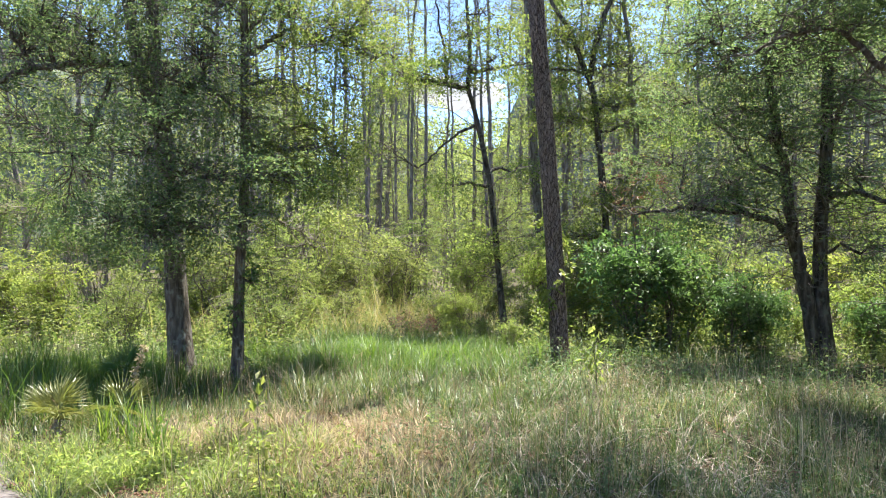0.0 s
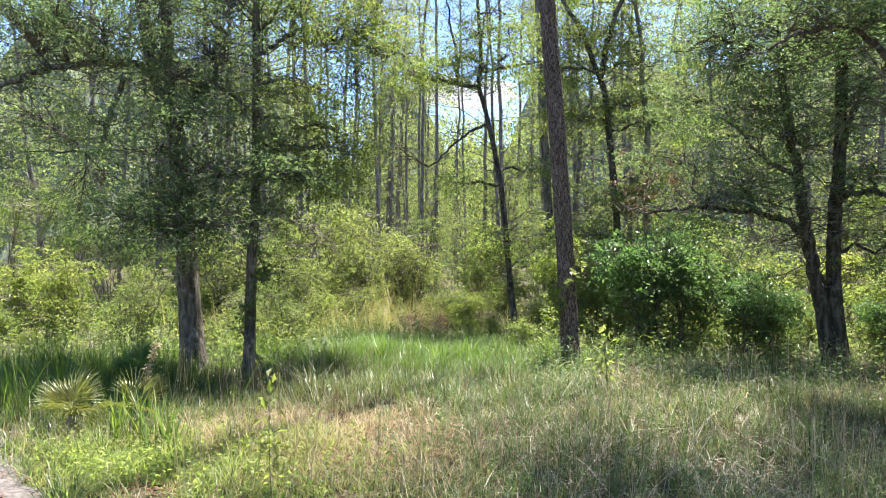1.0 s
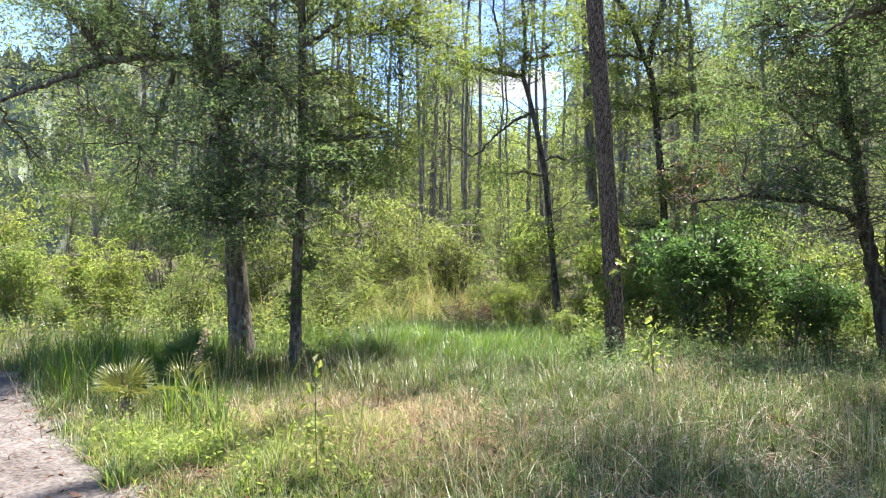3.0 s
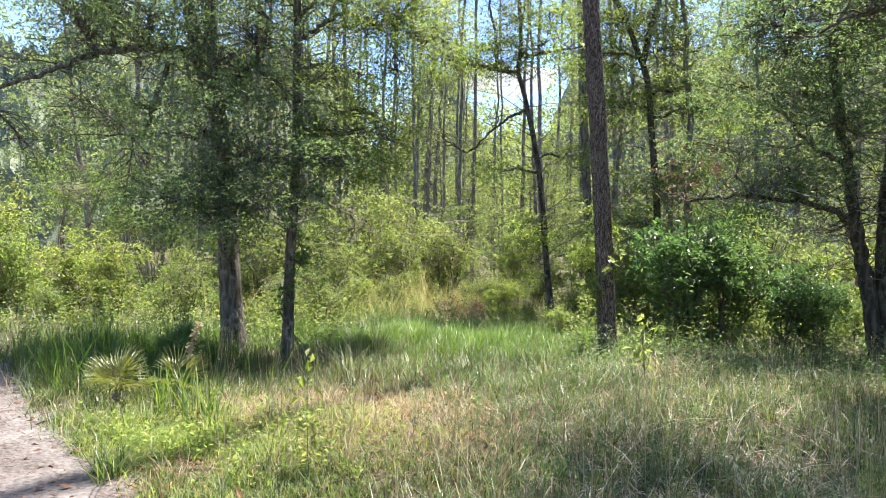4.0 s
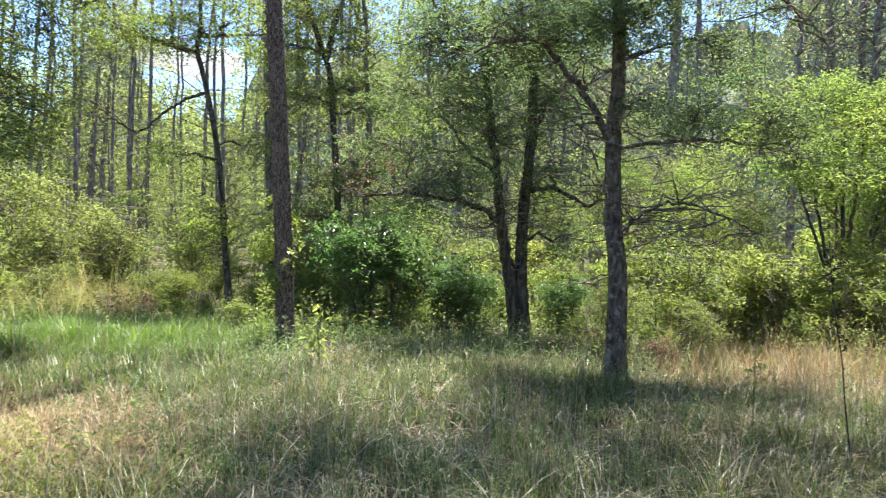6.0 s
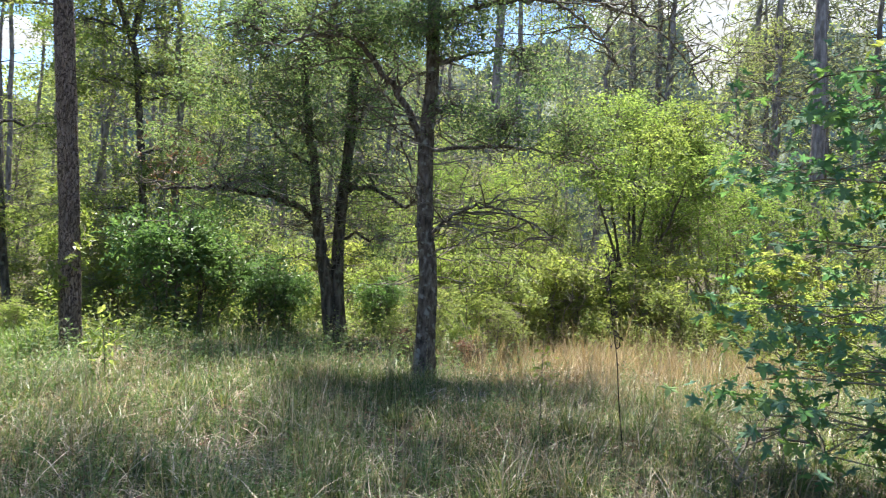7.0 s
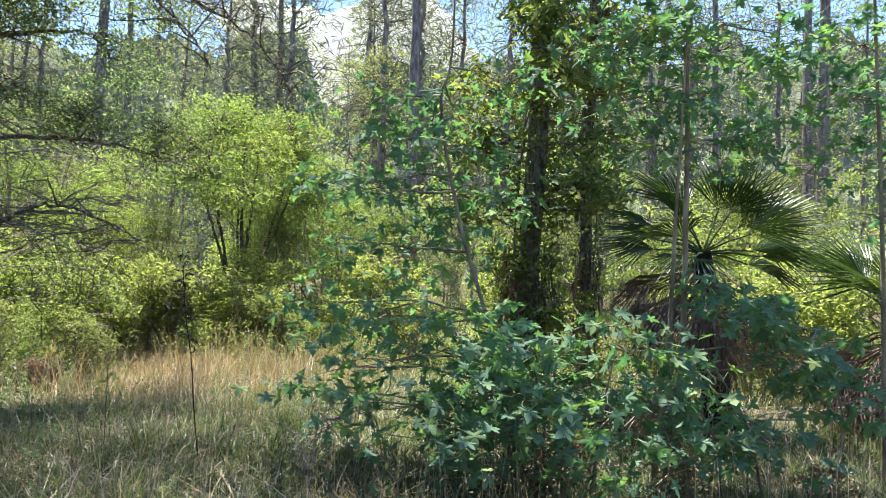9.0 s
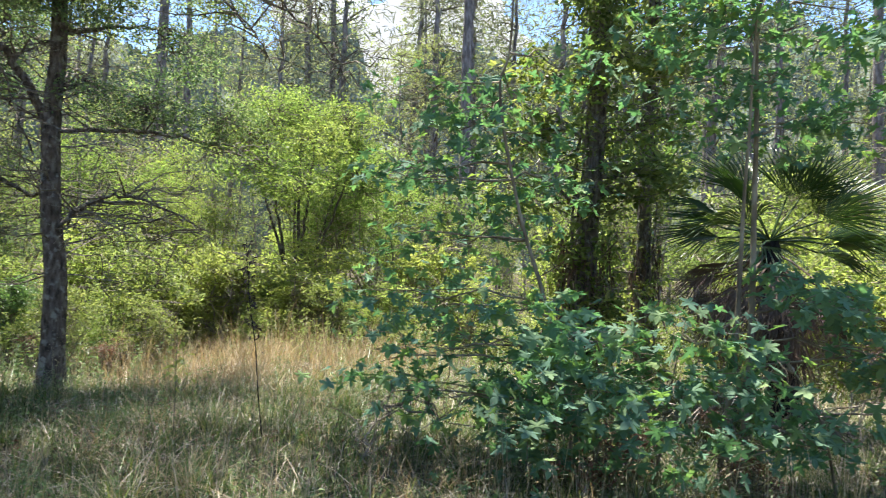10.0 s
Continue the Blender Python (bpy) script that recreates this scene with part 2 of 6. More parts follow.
def mesh_of(name, verts, faces, material, smooth=False):
    """A mesh from an array of places and an array of faces that all have the same number of corners."""
    verts, faces = np.asarray(verts, np.float32), np.asarray(faces, np.int32)
    me = bpy.data.meshes.new(name)
    count, corners = faces.shape
    me.vertices.add(len(verts))
    me.vertices.foreach_set("co", verts.ravel())
    me.loops.add(count * corners)
    me.loops.foreach_set("vertex_index", faces.ravel())
    me.polygons.add(count)
    me.polygons.foreach_set("loop_start", np.arange(0, count * corners, corners, dtype=np.int32))
    me.polygons.foreach_set("use_smooth", np.full(count, smooth))
    me.update(calc_edges=True)
    me.materials.append(material)
    return me


def part(name, me, parent, label="", kind=""):
    ob = new(name, me)
    ob.parent = parent
    return tagged(ob, label=label, kind=kind)


def thing(name, label, category, place=(0, 0, 0), group="", kind=""):
    ob = new(name)
    ob.location = place
    ob.empty_display_size = 0.2
    return tagged(ob, label, category, group, kind)


def unit(v):
    return v / np.maximum(np.linalg.norm(v, axis=-1, keepdims=True), 1e-9)


def curve_points(points, steps):
    """A smooth line (Catmull-Rom) through some points."""
    p = np.asarray(points, float)
    if len(p) < 3:
        return p[0] + (p[-1] - p[0]) * np.linspace(0, 1, steps + 1)[:, None]
    q = np.vstack([2 * p[0] - p[1], p, 2 * p[-1] - p[-2]])
    made = []
    for i in range(len(p) - 1):
        a, b, c, d = q[i : i + 4]
        for u in np.linspace(0, 1, steps, endpoint=False):
            made.append(0.5 * (2 * b + (c - a) * u + (2 * a - 5 * b + 4 * c - d) * u * u + (3 * b - a - 3 * c + d) * u**3))
    made.append(p[-1])
    return np.array(made)


def tube(points, radii, sides=8, rough=0.0, ridges=0, turn=0.0):
    """Places and four-cornered faces of a tapered, uneven tube."""
    p, r = np.asarray(points, float), np.asarray(radii, float)
    along = unit(np.gradient(p, axis=0))
    side = unit(np.cross(along, np.array([0.31, 0.87, 0.12])))
    up = np.cross(along, side)
    angle = np.linspace(0, 2 * np.pi, sides, endpoint=False) + turn
    wide = r[:, None] * (1 + rough * rng.normal(0, 1, (len(p), sides)))
    if ridges:
        wide *= 1 + 0.06 * np.sin(angle * ridges)[None, :]
    ring = p[:, None] + wide[..., None] * (np.cos(angle)[None, :, None] * side[:, None] + np.sin(angle)[None, :, None] * up[:, None])
    i, j = np.arange(len(p) - 1)[:, None] * sides, np.arange(sides)[None, :]
    k = (j + 1) % sides
    faces = np.stack([i + j, i + k, i + sides + k, i + sides + j], -1).reshape(-1, 4)
    return ring.reshape(-1, 3), faces


def joined(pieces):
    verts, faces, base = [], [], 0
    for v, f in pieces:
        verts.append(v)
        faces.append(f + base)
        base += len(v)
    return np.vstack(verts), np.vstack(faces)


def leaf_blades(place, way, face, length, width, fold=0.25):
    """One folded diamond for each leaf: two triangles."""
    side = unit(np.cross(way, face))
    face = np.cross(side, way)
    length, width = length[:, None], width[:, None]
    middle = place + way * length * 0.45
    v = np.stack([place, middle + side * width * 0.5 + face * width * fold, place + way * length - face * length * 0.12,
                  middle - side * width * 0.5 + face * width * fold], 1).reshape(-1, 3)
    b = np.arange(len(place))[:, None] * 4
    return v, np.stack([b + [0, 1, 2], b + [0, 2, 3]], 1).reshape(-1, 3)


def leaves_round(centres, per, spread, length, ratio=0.48, droop=0.25, flat=0.6):
    """Leafy shoots round the centres of sprays: each shoot is a short twig line with leaves along both its sides, all of one spray lying in much the same plane."""
    centres = np.asarray(centres, float)
    along = 7
    shoots = max(1, int(round(per / along)))
    plane = unit(rng.normal(0, 0.6, (len(centres), 3)) + np.array([0, 0, 0.9]))
    hub, plane = np.repeat(centres, shoots, 0), np.repeat(plane, shoots, 0)
    n = len(hub)
    out = unit(rng.normal(0, 1, (n, 3)) * np.array([1, 1, 0.55 * flat]))
    out = unit(out - 0.75 * plane * np.sum(out * plane, 1, keepdims=True) + np.array([0, 0, -droop * 0.5]))
    start = hub + rng.normal(0, 0.4 * spread, (n, 3)) * np.array([1, 1, flat])
    reach = spread * rng.uniform(0.9, 2.1, n)
    u = np.tile((np.arange(along) + 0.6) / along, n) + rng.normal(0, 0.05, n * along)
    hand = np.tile(np.where(np.arange(along) % 2, 1.0, -1.0), n)[:, None]
    out, plane, start, reach = (np.repeat(q, along, 0) for q in (out, plane, start, reach))
    side = unit(np.cross(out, plane))
    place = start + out * (reach * u)[:, None] + np.array([0, 0, -1.0]) * (droop * reach * u * u)[:, None]
    way = unit(out * 0.7 + side * hand * 0.8 + rng.normal(0, 0.4, place.shape))
    face = unit(plane + rng.normal(0, 0.62, place.shape))
    size = length * rng.uniform(0.6, 1.25, len(place))
    return leaf_blades(place, way, face, size, size * ratio * rng.uniform(0.8, 1.2, len(place)))


def leaves_scattered(centres, per, spread, length, ratio=0.42, droop=0.25, flat=0.6):
    """Single blades scattered round their centres: needle tufts, seed heads, the leaves of thin stems."""
    centres = np.repeat(np.asarray(centres, float), per, 0)
    n = len(centres)
    off = rng.normal(0, 1, (n, 3)) * np.array([spread, spread, spread * flat])
    way = unit(off + rng.normal(0, spread * 0.8, (n, 3)) + np.array([0, 0, -droop * spread]))
    face = unit(rng.normal(0, 0.55, (n, 3)) + np.array([0, 0, 1.0]))
    size = length * rng.uniform(0.6, 1.25, n)
    return leaf_blades(centres + off, way, face, size, size * ratio * rng.uniform(0.8, 1.2, n))


def in_ball(n):
    v = unit(rng.normal(0, 1, (n, 3)))
    return v * rng.uniform(0.15, 1, (n, 1)) ** 0.45


def wavy(a, b, steps, sway):
    a, b = np.asarray(a, float), np.asarray(b, float)
    u = np.linspace(0, 1, steps)[:, None]
    off = rng.normal(0, sway, (steps, 3)) * np.sin(u * np.pi)
    return a + (b - a) * u + off + np.array([0, 0, 1]) * np.sin(u * np.pi) * sway


# ---- ground ----
def ground_height(x, y):
    return 0.03 * np.sin(x * 1.7 + 0.4 * y) + 0.03 * np.sin(y * 1.3 - 0.7 * x) + 0.02 * np.sin(3.1 * x + 2.3 * y)


def sheet(name, xs, ys, lift=0.0):
    gx, gy = np.meshgrid(xs, ys)
    verts = np.stack([gx, gy, ground_height(gx, gy) * (np.hypot(gx, gy) < 60) + lift], -1).reshape(-1, 3)
    n = len(xs)
    i, j = np.arange(len(ys) - 1)[:, None] * n, np.arange(n - 1)[None, :]
    return verts, np.stack([i + j, i + j + 1, i + n + j + 1, i + n + j], -1).reshape(-1, 4)


lines = np.concatenate([[-2500, -800, -300, -120], np.linspace(-60, -10, 30), np.linspace(-9.7, 12, 90), np.linspace(13, 60, 30), [120, 300, 800, 2500]])
ground = new("ground", mesh_of("ground", *sheet("ground", lines, lines), SOIL, True))
tagged(ground, "brown forest soil with leaf litter under grass", "ground", kind="structure")

# the sandy footpath winds away past the camera's side
path_line = curve_points([(0.2, -8, 0), (0.75, -4, 0), (1.0, -1.5, 0), (0.6, 0.2, 0), (-0.25, 1.25, 0), (-1.2, 2.15, 0), (-2.2, 2.92, 0), (-3.3, 3.8, 0), (-4.16, 4.7, 0), (-5.1, 5.8, 0), (-6.3, 6.5, 0), (-9.5, 7.0, 0), (-16, 7.5, 0), (-30, 7.0, 0)], 14)
path_ways = unit(np.gradient(path_line, axis=0))
path_sides = np.stack([path_ways[:, 1], -path_ways[:, 0], np.zeros(len(path_line))], 1)
across = np.linspace(-1, 1, 9)
half_width = 0.85 + 0.1 * np.sin(np.arange(len(path_line))[:, None] * 0.7 + np.array([0, 2])) + 0.03 * rng.normal(0, 1, (len(path_line), 2))
rows_made = []
for u in across:
    reach = half_width[:, 0] if u < 0 else half_width[:, 1]
    rows_made.append(path_line + path_sides * (u * reach)[:, None])
path_verts = np.stack(rows_made, 1)
path_verts[..., 2] = ground_height(path_verts[..., 0], path_verts[..., 1]) + 0.03 * (1 - np.abs(across)) + 0.012 + 0.006 * rng.normal(0, 1, path_verts.shape[:2])
i, j = np.arange(len(path_line) - 1)[:, None] * 9, np.arange(8)[None, :]
footpath = new("path", mesh_of("path", path_verts.reshape(-1, 3), np.stack([i + j, i + j + 1, i + 10 + j, i + 9 + j], -1).reshape(-1, 4), SAND, True))
tagged(footpath, "pale sandy footpath with dry leaf litter", "path", kind="structure")


def off_path(x, y, room=0.8):
    d = np.min((x[:, None] - path_line[None, :, 0]) ** 2 + (y[:, None] - path_line[None, :, 1]) ** 2, 1)
    return d > room**2


# ---- trees ----
def tree(name, label, trunk, thick, bark, limbs, masses, leaf, leaf_size=0.042, per=56, spread=0.18, sides=14, rough=0.03, flare=1.5, group="", ratio=0.46, twig_label="", bare=60):
    """A tree: a trunk line with its thickness, limb lines, and masses of leafy sprays (centre, size, how many sprays)."""
    base = np.array(trunk[0], float)
    root = thing(name, label, "tree", base, group)
    line = curve_points(np.array(trunk) - base, 12)
    u = np.linspace(0, 1, len(line))
    radii = thick[0] + (thick[1] - thick[0]) * u
    radii = radii * (1 + (flare - 1) * np.exp(-(line[:, 2] - line[0, 2]) / 0.22))
    part("trunk", mesh_of("trunk", *tube(line, radii, sides, rough, 5), bark, True), root)
    skeleton, girth = [line], [radii]
    for points, r0, r1 in limbs:
        limb = curve_points(np.array(points) - base, 7)
        limb = limb + rng.normal(0, 0.012, limb.shape)
        r = np.linspace(r0, r1, len(limb))
        part("limb", mesh_of("limb", *tube(limb, r, 8, 0.05), bark, True), root)
        skeleton.append(limb)
        girth.append(r)
    bones = np.vstack(skeleton)
    thickness = np.concatenate(girth)
    twigs = []
    for k in range(bare):
        at = int(rng.integers(0, len(bones)))
        if bones[at, 2] < 1.1 or bones[at, 2] > 5.5:
            continue
        a, long = rng.uniform(0, 2 * np.pi), rng.uniform(0.35, 1.2)
        end = bones[at] + np.array([np.cos(a), np.sin(a), rng.uniform(-0.35, 0.6)]) * long
        stick = wavy(bones[at], end, 6, 0.05)
        twigs.append(tube(stick, np.linspace(0.011, 0.003, 6), 3))
        for fork in (2, 3, 4):
            twigs.append(tube(wavy(stick[fork], stick[fork] + rng.normal(0, 0.22, 3), 3, 0.02), [0.005, 0.003, 0.0015], 3))
    for centre, size, many in masses:
        c = np.asarray(centre, float) - base
        size = np.asarray(size if np.ndim(size) else (size * 1.1, size * 1.1, size * 0.6))
        near = np.linalg.norm(bones - c, axis=1) + 0.6 * np.maximum(0, bones[:, 2] - c[2])
        at = int(np.argmin(near))
        bough = wavy(bones[at], c, 7, 0.05)
        r = np.linspace(min(thickness[at] * 0.7, 0.03), 0.008, 7)
        branch = part("branch", mesh_of("branch", *tube(bough, r, 6, 0.05), bark, True), root)
        sprays = c + in_ball(many) * size
        for tip in sprays:
            start = bough[rng.integers(2, 7)]
            twigs.append(tube(wavy(start, tip, 4, 0.05), [0.007, 0.005, 0.004, 0.002], 3))
        grow = leaves_scattered if leaf is NEEDLE else leaves_round
        part("foliage", mesh_of("foliage", *grow(sprays, per, spread, leaf_size, ratio), leaf), branch)
    if twigs:
        part("twigwork", mesh_of("twigwork", *joined(twigs), TWIG), root, twig_label, "stuff")
    return root


def hubs(places, size, many):
    return [(p, size * f, many) for p, f in zip(places, itertools.cycle((1.0, 0.85, 1.15, 0.95)))]




tree("oak_tree", "large old oak with drooping grey-green foliage and fissured bark",
     [(-3.10, 8.24, -0.05), (-3.15, 8.23, 0.70), (-3.21, 8.22, 1.65), (-3.31, 8.20, 2.79), (-3.50, 8.19, 3.40), (-3.59, 8.19, 3.73), (-3.75, 8.18, 4.6), (-3.9, 8.2, 7.0)],
     (0.14, 0.06), OAK_BARK,
     [([(-3.56, 8.19, 3.60), (-3.72, 7.99, 3.66), (-4.04, 7.78, 3.61), (-4.37, 7.58, 3.52), (-4.56, 7.38, 3.39), (-4.85, 7.18, 3.19), (-5.3, 6.9, 2.9)], 0.052, 0.02),
      ([(-3.42, 8.19, 3.1), (-3.43, 8.18, 4.08), (-3.44, 8.17, 5.15), (-3.3, 8.3, 7.2)], 0.085, 0.045),
      ([(-3.30, 8.20, 3.0), (-2.97, 8.00, 3.29), (-2.68, 7.80, 3.53), (-2.50, 7.60, 3.88)], 0.055, 0.02),
      ([(-3.85, 7.98, 3.5), (-4.05, 7.96, 2.87), (-4.15, 7.96, 2.62), (-4.39, 7.94, 2.62)], 0.03, 0.012)],
     hubs([(-4.46, 8.17, 4.08), (-5.0, 7.6, 4.25), (-3.28, 7.9, 4.3), (-3.8, 7.4, 3.95), (-2.73, 7.70, 3.65), (-3.05, 7.5, 3.35), (-4.3, 7.3, 4.5), (-2.5, 7.9, 4.4), (-4.6, 7.4, 3.75), (-5.3, 7.4, 4.6), (-3.9, 8.6, 4.9), (-2.9, 8.5, 4.9)], 0.8, 44)
     + hubs([(-2.65, 7.51, 2.37), (-2.84, 7.21, 2.0), (-2.15, 7.62, 2.3), (-3.3, 6.9, 1.75), (-2.90, 7.0, 1.6), (-2.3, 7.81, 2.95), (-3.2, 7.2, 2.5), (-2.5, 7.3, 1.75), (-2.95, 7.3, 2.9)], 0.58, 33)
     + hubs([(-4.89, 8.58, 2.87), (-4.43, 8.79, 2.32), (-5.00, 7.98, 3.09), (-4.0, 7.8, 2.9), (-5.4, 7.6, 2.4), (-4.5, 8.2, 1.9)], 0.65, 26)
     + hubs([(-4.2, 8.0, 5.6), (-2.9, 7.6, 5.4), (-3.4, 8.9, 6.6), (-4.8, 7.2, 5.3), (-3.0, 8.6, 7.6)], 1.3, 36), OAK_LEAF, bare=80)

tree("slim_oak_tree", "slim oak with rough dark bark and light green sprays",
     [(-2.44, 8.24, -0.05), (-2.41, 8.23, 1.24), (-2.36, 8.22, 2.05), (-2.35, 8.21, 3.13), (-2.35, 8.19, 4.48), (-2.34, 8.17, 5.83), (-2.2, 8.2, 7.5)],
     (0.066, 0.03), OAK_BARK,
     [([(-2.33, 8.20, 3.80), (-2.07, 8.35, 4.05), (-1.83, 8.50, 4.24), (-1.58, 8.65, 4.15), (-1.32, 8.81, 4.12)], 0.03, 0.01),
      ([(-2.33, 8.20, 4.07), (-2.18, 8.49, 4.45), (-2.04, 8.79, 4.99)], 0.025, 0.012)],
     hubs([(-1.95, 8.42, 2.76), (-1.57, 8.63, 2.36), (-1.71, 8.61, 3.50), (-2.05, 8.01, 3.28), (-1.50, 9.02, 3.07), (-1.3, 8.8, 2.7), (-1.2, 8.9, 3.5), (-1.9, 8.2, 2.3)], 0.55, 32)
     + hubs([(-1.61, 8.80, 4.05), (-1.20, 9.01, 4.33), (-0.9, 9.1, 4.0), (-1.9, 8.4, 4.4), (-2.3, 8.4, 4.9), (-2.1, 8.0, 6.0), (-2.4, 8.6, 7.0), (-1.0, 9.0, 4.6), (-1.5, 8.8, 4.9)], 0.65, 40)
     + hubs([(-2.09, 8.43, 1.93), (-2.2, 8.43, 1.1)], 0.35, 10), MID_LEAF, 0.042)

tree("pine_tree", "tall straight pine with reddish plated bark",
     [(1.55, 9.09, -0.05), (1.42, 9.06, 2.18), (1.23, 9.03, 4.77), (1.0, 9.0, 8.0), (0.9, 9.0, 14.0), (0.8, 9.0, 22.0), (0.7, 9.0, 30.0)], (0.116, 0.075), PINE_BARK,
     [([(0.75, 9, 26.5), (1.8, 9.5, 27.2), (2.5, 9.8, 27.4)], 0.05, 0.02), ([(0.72, 9, 27.5), (0.0, 8.2, 28.2), (-0.7, 7.8, 28.4)], 0.05, 0.02)],
     hubs([(2.4, 9.7, 27.5), (-0.6, 7.9, 28.5), (0.7, 9.6, 29.2), (0.7, 9, 30), (1.3, 8.2, 29.0)], 0.8, 7), NEEDLE, 0.2, 24, 0.2, 26, 0.03, 1.15, ratio=0.06, bare=0)

tree("pine_tree", "slender grey pine standing behind a larger pine",
     [(2.30, 16.10, -0.05), (2.17, 16.08, 1.87), (1.94, 16.02, 6.08), (1.8, 16, 12)], (0.12, 0.07), OAK_BARK, [],
     hubs([(1.8, 16, 12), (2.6, 16.4, 11), (1.2, 15.6, 10.6)], 1.0, 30), NEEDLE, 0.22, 24, 0.22, 12, ratio=0.06)

tree("crooked_tree", "crooked dark-barked tree with bent fork and sparse leaves",
     [(1.06, 12.09, -0.05), (0.94, 12.07, 1.16), (0.82, 12.05, 2.45), (0.67, 12.04, 3.33), (0.51, 12.03, 4.02), (0.41, 12.02, 4.42), (0.45, 12.02, 4.91), (0.39, 12.00, 5.90), (0.36, 11.99, 7.08)],
     (0.057, 0.024), DARK_BARK,
     [([(0.41, 12.02, 4.34), (0.03, 12.19, 4.46), (-0.37, 12.35, 4.58), (-0.69, 12.51, 4.55)], 0.045, 0.015),
      ([(0.45, 12.02, 4.62), (0.84, 12.27, 4.76), (1.57, 12.53, 4.95)], 0.04, 0.015),
      ([(0.585, 12.035, 3.72), (0.3, 12.0, 3.6), (0.03, 11.91, 3.39), (-0.40, 11.78, 2.96), (-0.73, 11.65, 3.08), (-1.00, 11.52, 3.24)], 0.028, 0.008),
      ([(0.03, 12.19, 4.46), (0.0, 12.01, 5.01), (-0.11, 12.00, 5.60), (-0.16, 11.99, 6.49)], 0.03, 0.012)],
     hubs([(0.1, 11.9, 4.7), (-0.25, 12.1, 4.75), (0.5, 11.8, 4.65), (0.85, 12.0, 4.85), (-0.6, 12.2, 4.6), (0.3, 12, 5.2), (-1.1, 12.3, 5.2), (0.9, 12.2, 5.7)], 0.62, 15)
     + hubs([(0.94, 12.32, 5.40), (1.47, 12.55, 3.00), (0.13, 12.04, 2.64), (0.81, 11.86, 1.65), (-0.8, 12.3, 4.7)], 0.5, 16)
     + hubs([(0.4, 12, 7.2), (0.0, 12.2, 6.5)], 0.6, 10), MID_LEAF, 0.055, bare=110)

tree("leaning_tree", "leaning dark-trunked tree with yellow-green upper leaves",
     [(3.10, 13.11, -0.05), (3.04, 13.08, 1.99), (2.91, 13.06, 3.49), (2.81, 13.05, 4.45), (2.59, 13.04, 5.09), (2.33, 13.03, 5.74), (2.01, 13.02, 6.27), (1.7, 13, 7.5)],
     (0.07, 0.032), DARK_BARK,
     [([(2.72, 13.04, 4.75), (2.92, 13.04, 5.63), (3.13, 13.03, 6.27), (3.24, 13.02, 6.91)], 0.06, 0.03)],
     hubs([(2.27, 13.03, 5.52), (3.23, 13.06, 4.24), (3.66, 13.05, 4.98), (2.92, 13.04, 5.63), (4.19, 13.07, 3.92), (2.5, 13.3, 6.6), (3.4, 13.2, 6.6), (1.9, 13.1, 4.9), (2.2, 13.2, 4.0)], 0.8, 52)
     + hubs([(3.62, 12.58, 2.89), (3.09, 12.48, 2.48), (2.41, 12.68, 1.77)], 0.6, 30), MID_LEAF, 0.062, per=42)

tree("twin_oak_tree", "twin-trunked dark oak with spreading mossy limbs",
     [(5.04, 9.13, -0.05), (4.95, 9.12, 0.92), (4.95, 9.11, 1.81), (5.02, 9.10, 2.69), (5.05, 9.08, 4.03), (5.09, 9.07, 5.21), (5.1, 9.1, 7.0)],
     (0.1, 0.05), DARK_BARK,
     [([(4.90, 9.13, -0.05), (4.75, 9.12, 0.92), (4.62, 9.11, 1.51), (4.56, 9.10, 1.95), (4.45, 9.09, 2.69), (4.31, 9.08, 3.58), (4.20, 9.07, 4.47), (4.12, 9.05, 5.36)], 0.1, 0.035),
      ([(4.58, 9.10, 1.68), (4.17, 8.90, 1.87), (3.66, 8.69, 1.95), (2.88, 8.48, 1.99), (2.28, 8.28, 1.91)], 0.045, 0.012),
      ([(4.97, 9.05, 2.15), (5.21, 8.76, 2.22), (5.41, 8.51, 2.08), (5.56, 8.28, 1.95), (5.61, 8.06, 2.17)], 0.04, 0.012),
      ([(4.5, 9.10, 2.42), (4.19, 9.35, 2.69), (4.01, 9.57, 3.04), (3.82, 9.78, 3.48)], 0.04, 0.015),
      ([(5.03, 9.08, 2.85), (5.34, 9.21, 3.55), (5.79, 9.38, 3.87)], 0.05, 0.02),
      ([(5.05, 9.08, 3.95), (4.43, 8.81, 4.06), (3.81, 8.53, 3.94), (3.09, 8.26, 4.00)], 0.045, 0.015)],
     hubs([(3.17, 8.66, 3.98), (3.81, 8.88, 3.25), (3.01, 9.07, 2.70), (3.59, 8.69, 2.36), (4.66, 9.29, 2.87), (5.38, 9.09, 3.58), (4.42, 9.08, 3.80), (3.5, 8.6, 3.7), (4.1, 8.6, 2.9), (5.0, 8.7, 3.3), (3.4, 8.6, 4.4)], 0.64, 36)
     + hubs([(3.12, 8.38, 1.98), (4.05, 9.07, 4.32), (4.94, 9.08, 4.40), (3.06, 9.46, 3.53), (5.48, 8.75, 1.50), (5.31, 8.79, 2.44), (3.77, 8.91, 2.07), (4.5, 8.7, 4.2), (5.6, 8.9, 4.2), (4.0, 8.7, 4.35), (4.7, 8.6, 4.7), (5.4, 8.8, 4.6), (3.4, 8.9, 4.7), (4.4, 9.4, 3.9), (5.2, 9.3, 4.0)], 0.6, 31)
     + hubs([(4.4, 9, 5.6), (5.3, 9.2, 6.2), (3.6, 8.8, 5.2), (5.9, 8.9, 5.0), (4.8, 8.2, 6.6)], 1.0, 28), OAK_LEAF, 0.042, bare=260)

